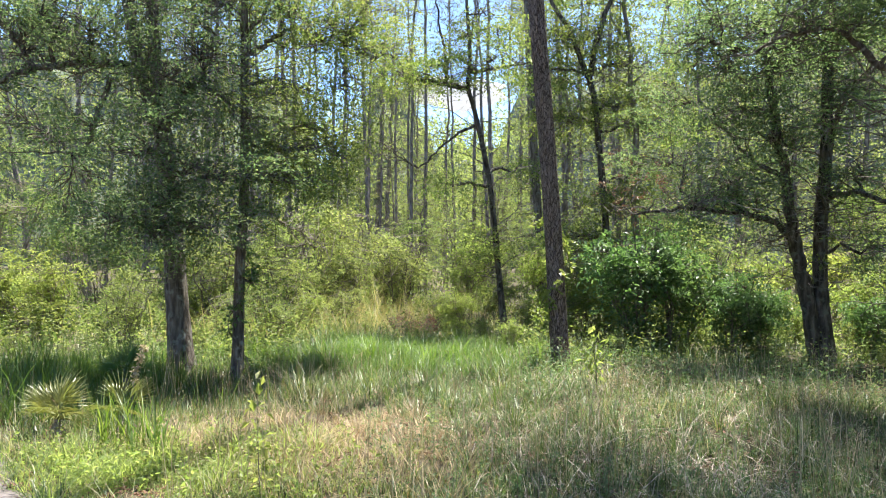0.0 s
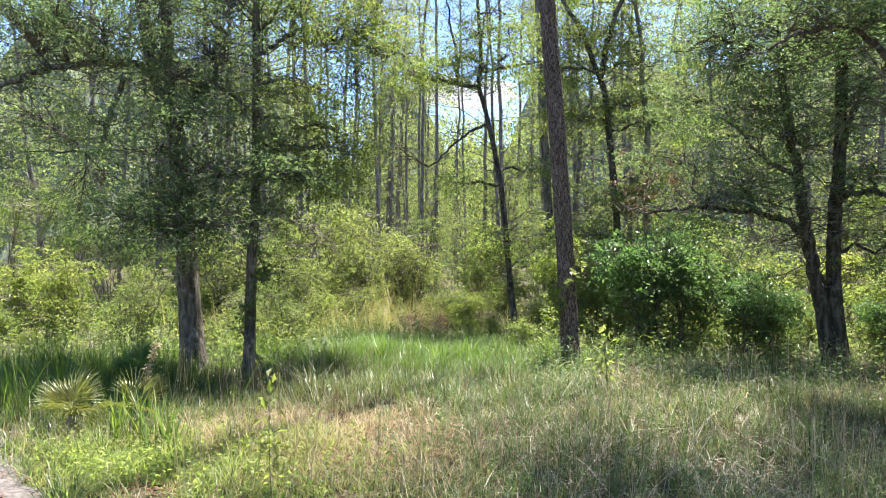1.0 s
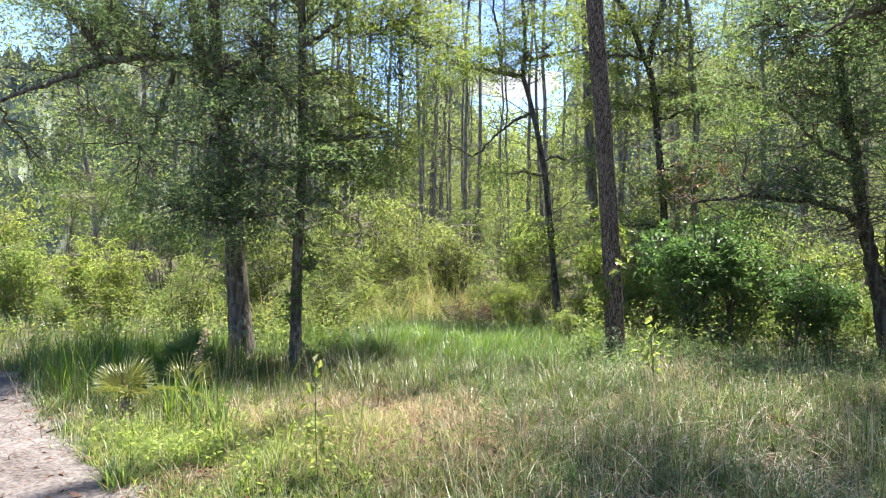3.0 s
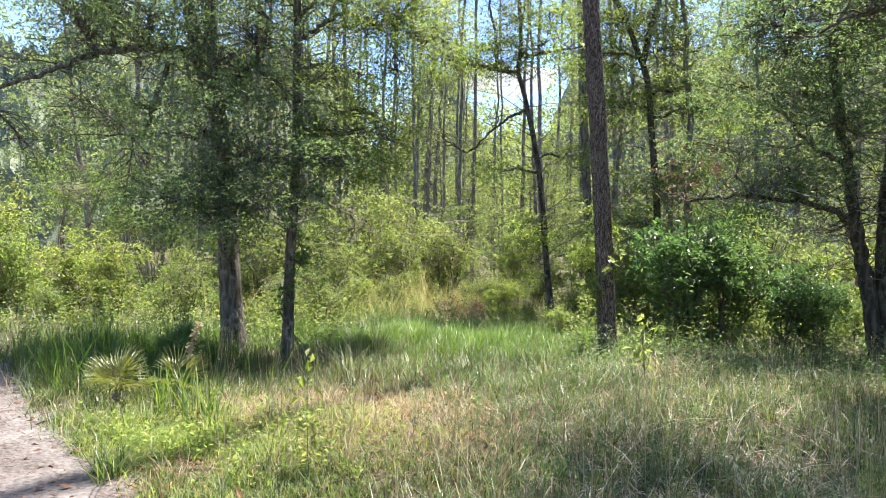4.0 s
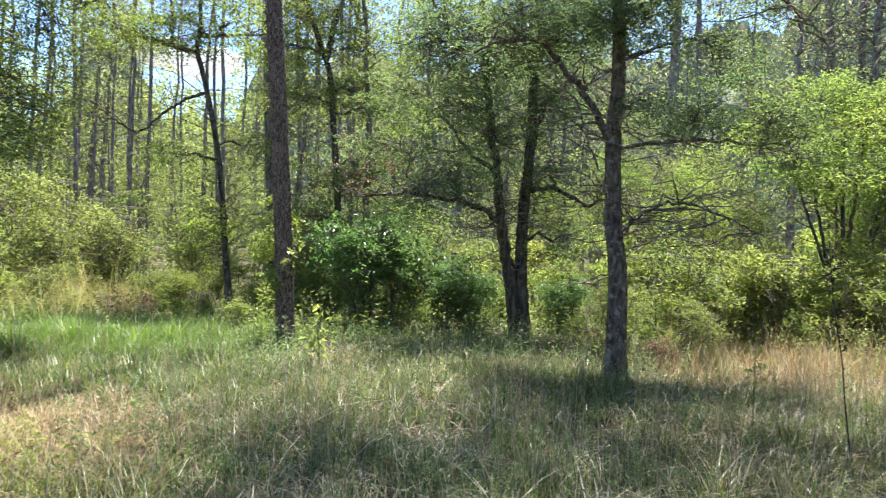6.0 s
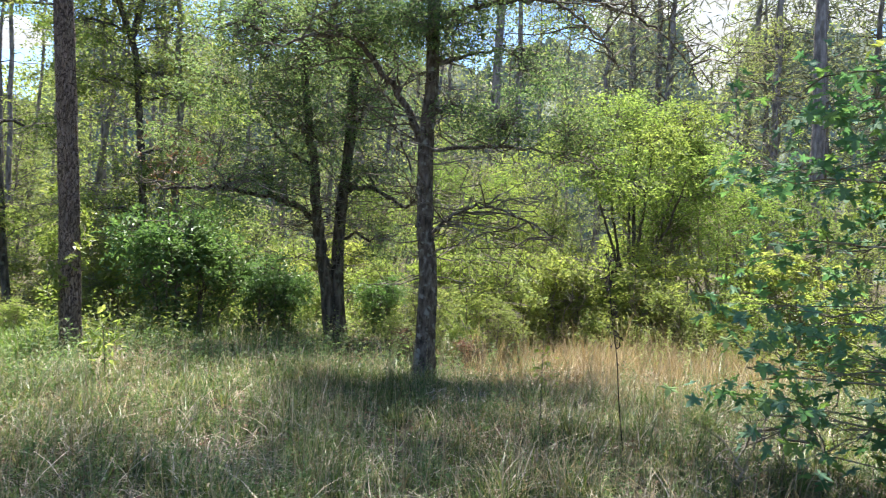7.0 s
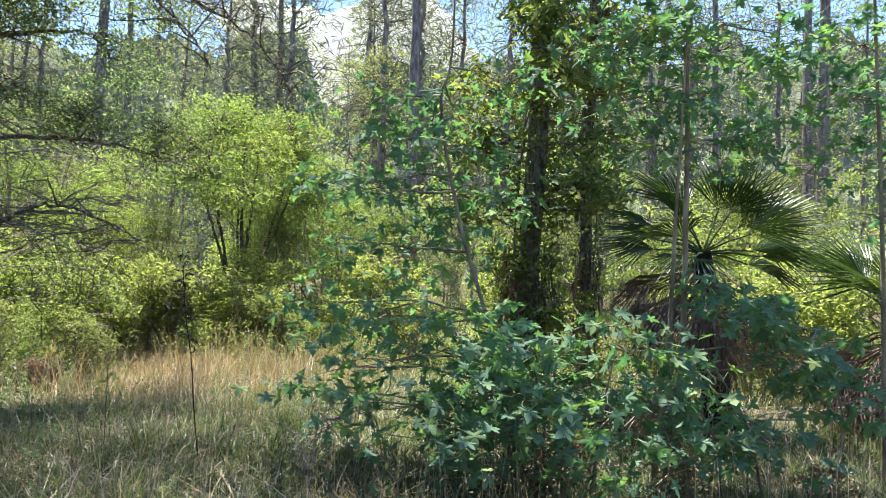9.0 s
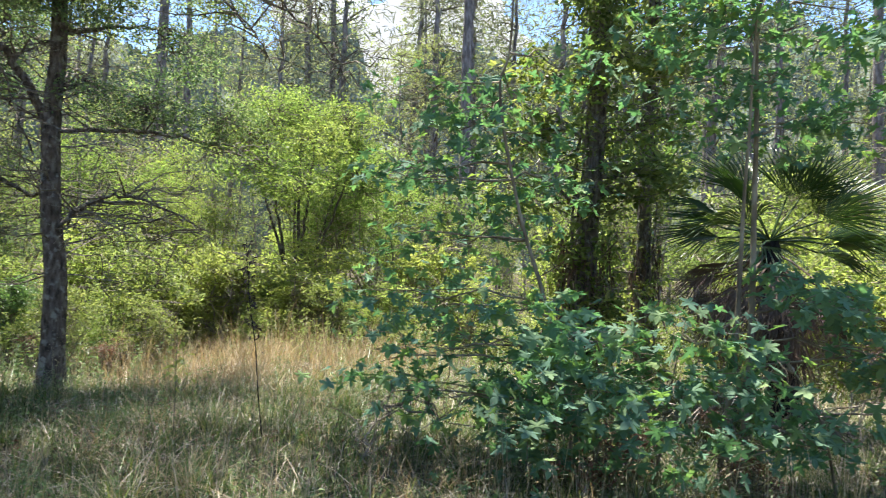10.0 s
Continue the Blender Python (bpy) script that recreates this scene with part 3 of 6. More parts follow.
tree("grey_oak_tree", "mottled grey-barked oak with lichen and low side branches",
     [(4.68, 6.34, -0.05), (4.67, 6.33, 1.05), (4.62, 6.37, 1.67), (4.59, 6.38, 2.59), (4.61, 6.35, 3.20), (4.59, 6.36, 4.12), (4.59, 6.35, 5.04), (4.5, 6.4, 7.5)],
     (0.108, 0.05), GREY_BARK,
     # this high limb only carries the unseen shading crown
     [([(4.58, 6.36, 4.6), (3.9, 5.9, 5.5), (3.0, 5.9, 6.1), (1.6, 6.2, 6.4)], 0.04, 0.015),
            ([(4.58, 6.4, 2.5), (4.29, 6.48, 3.04), (4.07, 6.52, 3.24), (3.78, 6.61, 3.55), (3.43, 6.77, 3.56), (3.05, 6.95, 3.42)], 0.045, 0.012),
      ([(4.49, 6.47, 2.2), (4.27, 6.47, 2.67), (4.11, 6.40, 2.99)], 0.012, 0.008),
      ([(4.63, 6.33, 2.46), (5.21, 6.01, 2.54), (5.76, 5.69, 2.52), (6.19, 5.48, 2.42)], 0.024, 0.008),
      ([(4.62, 6.34, 3.40), (5.12, 6.16, 3.61), (5.62, 5.98, 3.72)], 0.025, 0.008),
      ([(4.6, 6.35, 3.9), (5.14, 6.00, 4.12), (5.66, 5.66, 4.24), (6.01, 5.48, 4.35)], 0.04, 0.018),
      ([(5.2, 5.96, 4.13), (5.35, 5.4, 4.05), (5.47, 5.00, 3.78), (5.71, 4.83, 3.51), (5.83, 4.77, 3.29)], 0.02, 0.006),
      ([(5.66, 5.66, 4.24), (5.75, 5.1, 4.05), (5.90, 4.62, 3.80), (6.19, 4.40, 3.53), (6.45, 4.22, 3.14)], 0.02, 0.006),
      ([(4.63, 6.33, 1.5), (4.80, 6.03, 1.78), (4.99, 5.69, 1.85), (5.18, 5.36, 1.73), (5.36, 5.03, 1.52)], 0.022, 0.006)],
     hubs([(4.01, 6.68, 3.68), (4.72, 6.03, 3.77), (5.53, 5.85, 3.42), (5.29, 5.93, 2.79), (5.85, 5.43, 2.72), (4.20, 6.09, 3.71), (3.6, 6.7, 3.9), (4.4, 6.4, 4.1), (5.0, 6.1, 4.2)], 0.42, 36)
     + hubs([(3.78, 7.28, 3.63), (5.66, 5.46, 3.95), (4.96, 6.23, 2.93)], 0.4, 18)
     + hubs([(4.3, 6.0, 5.2), (5.0, 6.8, 5.8), (3.8, 6.6, 5.0), (4.6, 5.4, 6.4), (5.6, 6.0, 5.4), (4.2, 7.0, 7.4), (3.4, 5.9, 6.2)], 1.0, 30)
     # upper crown added out of view, to throw dappled shade on the grass
     + hubs([(1.4, 5.8, 6.3), (2.2, 5.0, 6.6), (2.2, 6.6, 6.2), (3.0, 5.7, 6.7), (3.8, 4.9, 6.3), (3.8, 6.6, 6.8), (4.6, 5.6, 6.4), (3.0, 4.4, 6.2), (1.7, 5.3, 6.2), (2.6, 5.3, 6.5), (1.2, 4.9, 6.5)], 1.25, 60)
     + hubs([(4.2, 4.2, 6.3), (4.9, 4.4, 6.6), (5.3, 3.9, 6.2), (3.8, 3.9, 6.5), (4.6, 5.0, 6.7)], 1.2, 24), OAK_LEAF, 0.042, bare=240)

tree("vine_clad_tree", "straight trunk thickly clad in green vines",
     [(7.80, 2.06, -0.05), (7.77, 2.02, 1.60), (7.75, 1.96, 2.82), (7.71, 1.92, 4.34), (7.68, 1.91, 5.25), (7.6, 1.9, 9)], (0.13, 0.07), OAK_BARK, [],
     hubs([(7.66, 2.15, 0.5), (7.6, 1.75, 1.0), (7.6, 2.15, 1.5), (7.6, 1.72, 2.1)], 0.2, 8)
     + hubs([(7.35, 1.6, 3.49), (7.3, 2.5, 2.71), (7.3, 2.6, 2.1), (7.6, 1.3, 2.29), (7.36, 2.45, 3.3), (7.4, 1.8, 4.1)], 0.4, 22)
     + hubs([(7.4, 1.8, 5.2), (7.9, 2.2, 6.2), (7.3, 1.6, 7.0)], 1.0, 44), MID_LEAF, 0.1, per=22)
tree("vine_clad_tree", "thin brown trunk with climbing vines",
     [(8.67, 1.60, -0.05), (8.62, 1.62, 1.51), (8.56, 1.61, 3.29), (8.53, 1.56, 4.60), (8.50, 1.55, 5.59), (8.5, 1.5, 9)], (0.085, 0.05), OAK_BARK, [],
     hubs([(8.19, 1.43, 3.69), (8.15, 1.58, 2.87), (8.5, 1.4, 4.4), (8.4, 1.5, 5.4)], 0.5, 30), MID_LEAF, 0.1, per=22)

dome = [(0.0, 0.0, 3.9), (0.7, 0.1, 3.75), (-0.7, -0.1, 3.7), (0.3, -0.7, 3.7), (-0.2, 0.7, 3.75), (1.15, -0.2, 3.3), (-1.15, 0.2, 3.25), (0.7, -0.8, 3.2), (-0.7, -0.8, 3.15), (0.8, 0.8, 3.2), (-0.6, 0.9, 3.3),
        (1.35, 0.4, 2.75), (-1.35, -0.3, 2.7), (0.2, -1.2, 2.75), (1.2, -0.7, 2.5), (-1.1, -0.9, 2.4)]
tree("wax_myrtle", "broad vase-shaped myrtle with sunlit olive-green crown", [(9.82, 7.78, -0.05), (9.8, 7.75, 0.8), (9.75, 7.7, 1.5), (9.72, 7.72, 2.4), (9.8, 7.78, 3.6)], (0.05, 0.015), DARK_BARK,
     [([(9.82, 7.78, 0.3), (9.82 + 0.4 * x, 7.78 + 0.4 * y, 1.5), (9.82 + 0.75 * x, 7.78 + 0.75 * y, 2.4), (9.82 + 0.95 * x, 7.78 + 0.95 * y, 3.1)], 0.035, 0.01) for x, y in ((1, -0.2), (-1, -0.1), (0.5, -0.8), (-0.5, -0.7), (0.6, 0.7), (-0.3, 0.8))],
     hubs([(9.82 + x, 7.78 + y, z) for x, y, z in dome], 0.55, 46), WAX_LEAF, 0.056, per=42, spread=0.17, flare=1.2, bare=40)


# ---- copies along the woods ----
def placed(x, y, turn, size, lean=(0, 0), high=1.0):
    z = float(ground_height(np.array(x), np.array(y)))
    return Matrix.LocRotScale((x, y, z - 0.03), Euler((radians(lean[0]), radians(lean[1]), radians(turn))), (size, size, size * high))


def shrub(name, label, height, wide, leaf, leaf_size, stems, sprays, per, spread, bark=TWIG, low=0.0, group="", ratio=0.5, category="shrub"):
    """A many-stemmed shrub at the origin with leafy sprays up its stems."""
    root = thing(name, label, category, group=group)
    sticks, tips = [], []
    for s in range(stems):
        a = rng.uniform(0, 2 * np.pi)
        out = wide * rng.uniform(0.25, 0.85)
        top = np.array([np.cos(a) * out, np.sin(a) * out, height * rng.uniform(0.6, 0.97)])
        line = wavy((np.cos(a) * 0.06, np.sin(a) * 0.06, -0.03), top, 7, 0.06)
        sticks.append((line, np.linspace(0.009 + 0.004 * height, 0.003, 7)))
        tips.append(line)
    for line, r in sticks[:10]:
        part("stem", mesh_of("stem", *tube(line, r, 5, 0.05), bark, True), root)
    if len(sticks) > 10:
        for line, r in sticks[10:]:
            part("stem", mesh_of("stem", *tube(line, r, 5), bark, True), root)
    centres, twigs = [], []
    extent, middle = np.array([wide, wide, height * (0.5 - low / 2)]), np.array([0, 0, height * (0.5 + low / 2)])
    lobes = in_ball(9) * extent * 0.8 + middle
    for k in range(sprays):
        line = tips[k % stems]
        ball = lobes[k % 9] + in_ball(1)[0] * extent * rng.uniform(0.2, 0.44)
        ball[2] = max(ball[2], 0.05)
        start = line[1 + int(5.9 * np.clip(ball[2] / height, 0, 0.99))]
        tip = start * 0.12 + ball * 0.88
        centres.append(tip)
        twigs.append(tube(wavy(start, tip, 3, 0.03), [0.005, 0.004, 0.002], 3))
    part("twigwork", mesh_of("twigwork", *joined(twigs), bark), root, kind="stuff")
    part("foliage", mesh_of("foliage", *leaves_round(centres, per, spread, leaf_size, ratio), leaf), root)
    return root


def sapling(name, label, height, wide, leaf, leaf_size, sprays, per, spread, bark, first=0.2, group=""):
    root = thing(name, label, "tree", group=group)
    line = wavy((0, 0, -0.05), (rng.normal(0, 0.25), rng.normal(0, 0.25), height), 14, 0.05)
    part("trunk", mesh_of("trunk", *tube(line, np.linspace(0.012 + height * 0.007, 0.01, 14), 7, 0.04), bark, True), root)
    centres, twigs = [], []
    for k in range(sprays):
        u = rng.uniform(first, 1.0)
        start = line[int(u * 13)]
        a = rng.uniform(0, 2 * np.pi)
        reach = wide * (1.15 - 0.7 * abs(u - 0.5) * 2) * rng.uniform(0.25, 1)
        tip = start + np.array([np.cos(a) * reach, np.sin(a) * reach, reach * rng.uniform(-0.1, 0.5)])
        centres.append(tip)
        twigs.append(tube(wavy(start, tip, 3, 0.04), [0.012, 0.008, 0.003], 3))
    part("twigwork", mesh_of("twigwork", *joined(twigs), bark), root, kind="stuff")
    part("foliage", mesh_of("foliage", *leaves_round(centres, per, spread, leaf_size, 0.5), leaf), root)
    return root


def tall_pine(label, height, clear, group, bark=FAR_BARK, crown=46, wide=1.9, stout=1.0):
    root = thing("pine_tree", label, "tree", group=group)
    line = wavy((0, 0, -0.1), (rng.normal(0, 0.3), rng.normal(0, 0.3), height), 20, 0.04)
    part("trunk", mesh_of("trunk", *tube(line, stout * np.linspace(0.08 + height * 0.005, 0.03, 20), 9, 0.03), bark, True), root)
    centres, twigs = [], []
    for k in range(crown):
        u = clear + (1 - clear) * rng.uniform(0, 1)
        start = line[min(19, int(u * 19))]
        a = rng.uniform(0, 2 * np.pi)
        reach = wide * (1.25 - u) / (1.25 - clear) * rng.uniform(0.4, 1) + 0.2
        tip = start + np.array([np.cos(a) * reach, np.sin(a) * reach, reach * rng.uniform(-0.1, 0.45)])
        twigs.append(tube(wavy(start, tip, 3, 0.06), [0.022, 0.015, 0.006], 3))
        centres += [tip, tip * 0.6 + start * 0.4 + rng.normal(0, 0.15, 3), tip * 0.8 + start * 0.2 + rng.normal(0, 0.2, 3)]
    for k in range(8):
        start = line[int(rng.uniform(0.25, clear) * 19)]
        a = rng.uniform(0, 2 * np.pi)
        twigs.append(tube(wavy(start, start + np.array([np.cos(a), np.sin(a), rng.uniform(-0.3, 0.3)]) * rng.uniform(0.3, 0.9), 4, 0.04), [0.014, 0.011, 0.008, 0.004], 3))
    part("twigwork", mesh_of("twigwork", *joined(twigs), TWIG), root, kind="stuff")
    part("foliage", mesh_of("foliage", *leaves_scattered(centres, 10, 0.3, 0.34, 0.07), NEEDLE), root)
    return root


def polar(bearing, r):
    """A place r metres off, its bearing in degrees to the left of straight ahead."""
    return -math.sin(radians(bearing)) * r, math.cos(radians(bearing)) * r


def in_gap(bearing, r):
    """Where the tree tops leave the sky open."""
    return -5.5 < bearing < 2.5 or 7.5 < bearing < 11.5 or -57.8 < bearing < -54.2


rng = np.random.default_rng(31)
pines = [tall_pine("tall slender pine of the woods behind", 21, 0.55, "pines of the woods"), tall_pine("tall grey-trunked pine of the woods behind", 17, 0.5, "pines of the woods", FAR_BARK),
         tall_pine("half-grown pine with feathery needles", 9.5, 0.28, "pines of the woods", FAR_BARK, 40, 1.5),
         tall_pine("thin grey-trunked pine of the woods behind", 20, 0.62, "pines of the woods", FAR_BARK, 30, 1.6, 0.45)]
rng = np.random.default_rng(32)
known = [(19.7, 9.65, 0, 1.2), (26.5, 15.0, 1, 0.8), (27.7, -1.7, 0, 1.0), (34.8, -2.7, 1, 1.0), (36.1, -0.9, 0, 0.8), (15.7, 19.3, 0, 1.0), (20.1, 23.9, 1, 0.8), (19.0, 21.5, 0, 0.8),
         (22.6, 23.2, 1, 1.0), (27.8, 21.4, 0, 1.0), (31.5, 13.3, 1, 0.9)]
spots = list(known)
for bearing in (-3.9, 3.1, 6.5, 9.4, 12.0, 15.1):
    spots.append((*polar(bearing, rng.uniform(20, 26)), 3, rng.uniform(0.8, 1.05)))
for bearing, r in ((-48, 30), (-50.5, 34), (-53, 31), (-58.5, 33), (-61, 29), (-64, 31), (-67, 34), (-71, 30), (-76, 33), (-82, 30)):
    spots.append((*polar(bearing, r), 2, rng.uniform(1.2, 1.5)))
for k in range(34):
    spots.append((*polar(-14 + 44 * ((k * 0.618) % 1), rng.uniform(19, 33)), 3, rng.uniform(0.8, 1.1)))
while len(spots) < 136:
    bearing, r = rng.uniform(-112, 52), 17 + 48 * rng.uniform(0, 1) ** 0.8
    x, y = polar(bearing, r)
    if in_gap(bearing, r) and r < 40 or -70 < bearing < -36 and r < 38 or 24 < bearing < 48 and r < 27:
        continue
    spots.append((x, y, 2, 0.75) if in_gap(bearing, r) else (x, y, int(rng.integers(0, 3)), rng.uniform(0.75, 1.15)))
while len(spots) < 143:
    x, y = polar(rng.uniform(60, 240), rng.uniform(9, 22))
    spots.append((x, y, int(rng.integers(0, 3)), rng.uniform(0.75, 1.1)))
used = set()
for x, y, which, size in spots:
    m = placed(x, y, rng.uniform(0, 360), size, rng.normal(0, 1.2, 2))
    if which in used:
        copy_thing(pines[which], m)
    else:
        pines[which].matrix_basis = m
        used.add(which)

rng = np.random.default_rng(33)
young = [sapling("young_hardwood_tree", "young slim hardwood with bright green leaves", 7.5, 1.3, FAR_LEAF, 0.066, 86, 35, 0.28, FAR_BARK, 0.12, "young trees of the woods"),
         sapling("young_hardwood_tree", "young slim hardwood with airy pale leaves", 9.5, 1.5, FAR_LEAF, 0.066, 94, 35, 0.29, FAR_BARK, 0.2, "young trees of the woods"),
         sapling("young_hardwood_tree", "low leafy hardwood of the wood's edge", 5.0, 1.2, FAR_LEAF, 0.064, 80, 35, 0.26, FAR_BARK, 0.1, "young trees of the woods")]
rng = np.random.default_rng(34)
used = set()
count = 0
edge = [(-8.5, 17, 1, 1.05), (-11, 20, 1, 1.2), (-14, 16, 0, 1.1), (-17, 20, 1, 1.2), (-20, 17, 0, 1.1), (-23, 21, 1, 1.25), (-27, 18, 1, 1.0), (-31, 17, 0, 1.1), (-34, 20, 1, 1.1), (12.5, 19, 0, 1.1), (15, 16, 0, 1.1), (20, 17, 1, 1.0), (24, 21, 1, 1.1), (31, 21, 1, 1.1)]
for bearing, r, which, size in edge:
    m = placed(*polar(bearing, r), rng.uniform(0, 360), size, rng.normal(0, 3, 2))
    if which in used:
        copy_thing(young[which], m)
    else:
        young[which].matrix_basis = m
        used.add(which)
while count < 92:
    bearing = rng.uniform(-6, 10) if count < 8 else rng.uniform(-112, 52)
    r = 12.5 + 24 * rng.uniform(0, 1) ** 1.1
    x, y = polar(bearing, r)
    which = (0, 1, 2, 2)[int(rng.integers(0, 4))]
    size = rng.uniform(0.7, 1.1)
    if in_gap(bearing, r):
        which = 2
        r = max(r, 21 + rng.uniform(0, 6))
        x, y = polar(bearing, r)
        size = rng.uniform(0.8, 1.1) * min(1.5, (1.4 + 0.18 * r) / 5.0)
    if -76 < bearing < -38 and r < 21 or -106 < bearing < -76 and r < 24:
        continue
    if -10 < x < -5 and y < 18:
        continue
    if -5.5 < x < 1.8 and y < 21 or 4.2 < x < 9.5 and 11 < y < 18:
        continue
    m = placed(x, y, rng.uniform(0, 360), size, rng.normal(0, 3, 2))
    count += 1
    if which in used:
        copy_thing(young[which], m)
    else:
        young[which].matrix_basis = m
        used.add(which)

rng = np.random.default_rng(35)
shrubs = {
    "lime": shrub("shrub", "yellow-green leafy shrub in sunlight", 2.0, 0.95, LIME_LEAF, 0.076, 8, 108, 28, 0.16, SAPLING_BARK),
    "dark": shrub("holly_bush", "dense dark green evergreen bush", 2.1, 1.05, DARK_LEAF, 0.075, 9, 190, 28, 0.16),
    "mid": shrub("shrub", "mid-green leafy undergrowth shrub", 1.7, 0.9, MID_LEAF, 0.071, 8, 108, 28, 0.16),
    "wax": shrub("wax_myrtle", "tall olive-green myrtle shrub with many stems", 3.8, 1.5, WAX_LEAF, 0.062, 10, 210, 35, 0.18, SAPLING_BARK, low=0.08, ratio=0.34),
    "dry": shrub("dead_brush", "tangle of dry brown brush", 0.9, 0.8, DEAD_LEAF, 0.06, 14, 60, 14, 0.14),
    "thin": shrub("shrub", "sparse twiggy shrub with small pale leaves", 1.6, 0.9, FAR_LEAF, 0.055, 10, 104, 28, 0.15),
}
rng = np.random.default_rng(36)
stand = [("lime", -6.6, 11.8, 0.8), ("lime", -7.2, 12.2, 0.75), ("lime", -8.1, 12.97, 1.1), ("lime", -5.7, 12.6, 0.55), ("mid", -5.4, 11.2, 0.55), ("mid", -9.6, 11.6, 1.0),
         ("dark", 2.95, 10.7, 1.12), ("dark", 3.45, 10.4, 0.85), ("dark", 4.05, 9.75, 0.62), ("dark", 4.5, 9.85, 0.6), ("mid", 3.4, 9.9, 0.38), ("mid", 2.6, 10.3, 0.4), ("lime", 2.4, 9.9, 0.25), ("mid", 4.4, 9.7, 0.3), ("lime", 6.3, 10.2, 0.9), ("mid", 5.6, 8.6, 0.45), ("lime", 1.0, 10.6, 0.35), ("mid", 1.9, 10.2, 0.35), ("dry", 4.75, 0.9, 0.55), ("dry", 5.0, 0.15, 0.6), ("dry", 5.3, -0.6, 0.65), ("dry", 5.9, 1.4, 0.6), ("dry", 6.4, 0.5, 0.7), ("dark", 5.9, 9.3, 0.5),
         ("mid", -0.46, 16.06, 0.8), ("lime", 0.3, 12.3, 0.55), ("mid", 0.7, 11.6, 0.5), ("mid", 1.9, 11.4, 0.6), ("lime", 2.2, 12.2, 0.7), ("dry", -0.72, 12.2, 0.95), ("dry", -0.3, 12.3, 0.8),
         ("lime", 7.16, 15.14, 1.0), ("lime", 6.0, 14.4, 0.9), ("lime", 8.3, 14.0, 1.0), ("lime", 5.3, 13.3, 0.7), ("thin", -2.2, 14.6, 1.0), ("lime", -2.9, 15.8, 0.9), ("thin", -3.4, 14.0, 1.0), ("thin", -1.2, 16.6, 1.1),
         ("wax", 11.6, 8.9, 0.95), ("lime", 8.34, 7.78, 0.95), ("mid", 5.9, 7.1, 0.75), ("dry", 5.6, 6.7, 0.9), ("lime", 6.2, 6.3, 0.7), ("dry", 5.2, 7.4, 0.9), ("thin", 5.3, 7.3, 0.6), ("thin", 5.9, 6.5, 0.5), ("mid", 6.7, 6.9, 0.6), ("thin", 6.4, 7.5, 0.9), ("mid", 7.7, 6.7, 0.85), ("lime", 8.6, 6.3, 0.65), ("lime", 6.9, 7.9, 0.9),
         ("thin", 7.9, 5.6, 0.65), ("mid", 9.3, 5.4, 0.8), ("lime", 9.9, 4.6, 0.9), ("mid", 9.0, 3.6, 0.8), ("lime", 10.4, 3.0, 1.1), ("wax", 12.0, 5.6, 0.9), ("lime", 11.2, -0.6, 1.4), ("lime", 10.2, -1.4, 1.5), ("lime", 11.2, -3.2, 1.6), ("lime", 9.6, -0.2, 1.2), ("lime", 9.3, 6.4, 1.1), ("lime", 10.4, -2.2, 1.0),
         ("mid", 9.6, 0.8, 0.9), ("wax", 13.5, 1.5, 0.9), ("lime", 12.5, -3.0, 1.1), ("mid", 9.4, -1.2, 0.8), ("wax", 8.7, 9.8, 0.85), ("wax", 8.2, 11.2, 1.0), ("wax", 12.2, 7.6, 1.15), ("wax", 13.0, 4.0, 1.1), ("wax", 11.6, 2.2, 1.0), ("wax", 14.0, -0.8, 1.1), ("wax", 12.8, -4.4, 1.1), ("wax", -9.5, 14.5, 1.0), ("wax", 10.0, 11.4, 1.15), ("wax", 4.4, 14.8, 0.85), ("lime", 10.8, 6.2, 1.3), ("wax", -7.5, 14.8, 0.9), ("lime", -9.2, 12.2, 0.9), ("mid", -5.2, 14.8, 1.0), ("wax", -12.0, 13.0, 1.0), ("mid", -4.2, 12.6, 0.6), ("lime", -11.0, 11.5, 0.8), ("mid", -8.8, 15.8, 1.2), ("mid", -6.4, 10.3, 0.45), ("thin", -3.4, 11.6, 0.6), ("lime", 8.3, 6.4, 1.0), ("lime", 11.4, 9.2, 1.5), ("lime", 9.3, 10.3, 1.4), ("lime", 12.4, 3.2, 1.5), ("mid", 8.2, 4.6, 0.7), ("thin", 7.1, 4.9, 0.45), ("lime", 7.5, 7.2, 1.0), ("wax", 7.6, 12.4, 0.9), ("lime", 9.0, 8.6, 1.0), ("mid", 7.4, 8.6, 1.0), ("lime", 6.9, 6.1, 0.6), ("lime", 7.2, 9.6, 0.9), ("mid", 6.6, 10.8, 0.9), ("thin", -4.6, 9.9, 0.7), ("mid", -3.8, 10.6, 0.6),
         ("thin", -2.7, 10.4, 0.6), ("mid", -11.0, 10.4, 0.8), ("dark", -8.6, 10.4, 0.5), ("thin", -1.9, 12.8, 0.6), ("lime", -2.6, 13.1, 0.6), ("lime", -4.2, 16.5, 0.9), ("lime", -1.6, 17.8, 0.9), ("lime", -3.2, 18.6, 1.0), ("thin", -4.9, 14.6, 0.9), ("lime", -5.0, 18.0, 0.9), ("thin", -2.4, 16.4, 0.8), ("lime", 0.6, 18.5, 0.9), ("dry", -3.0, 13.6, 0.7)]
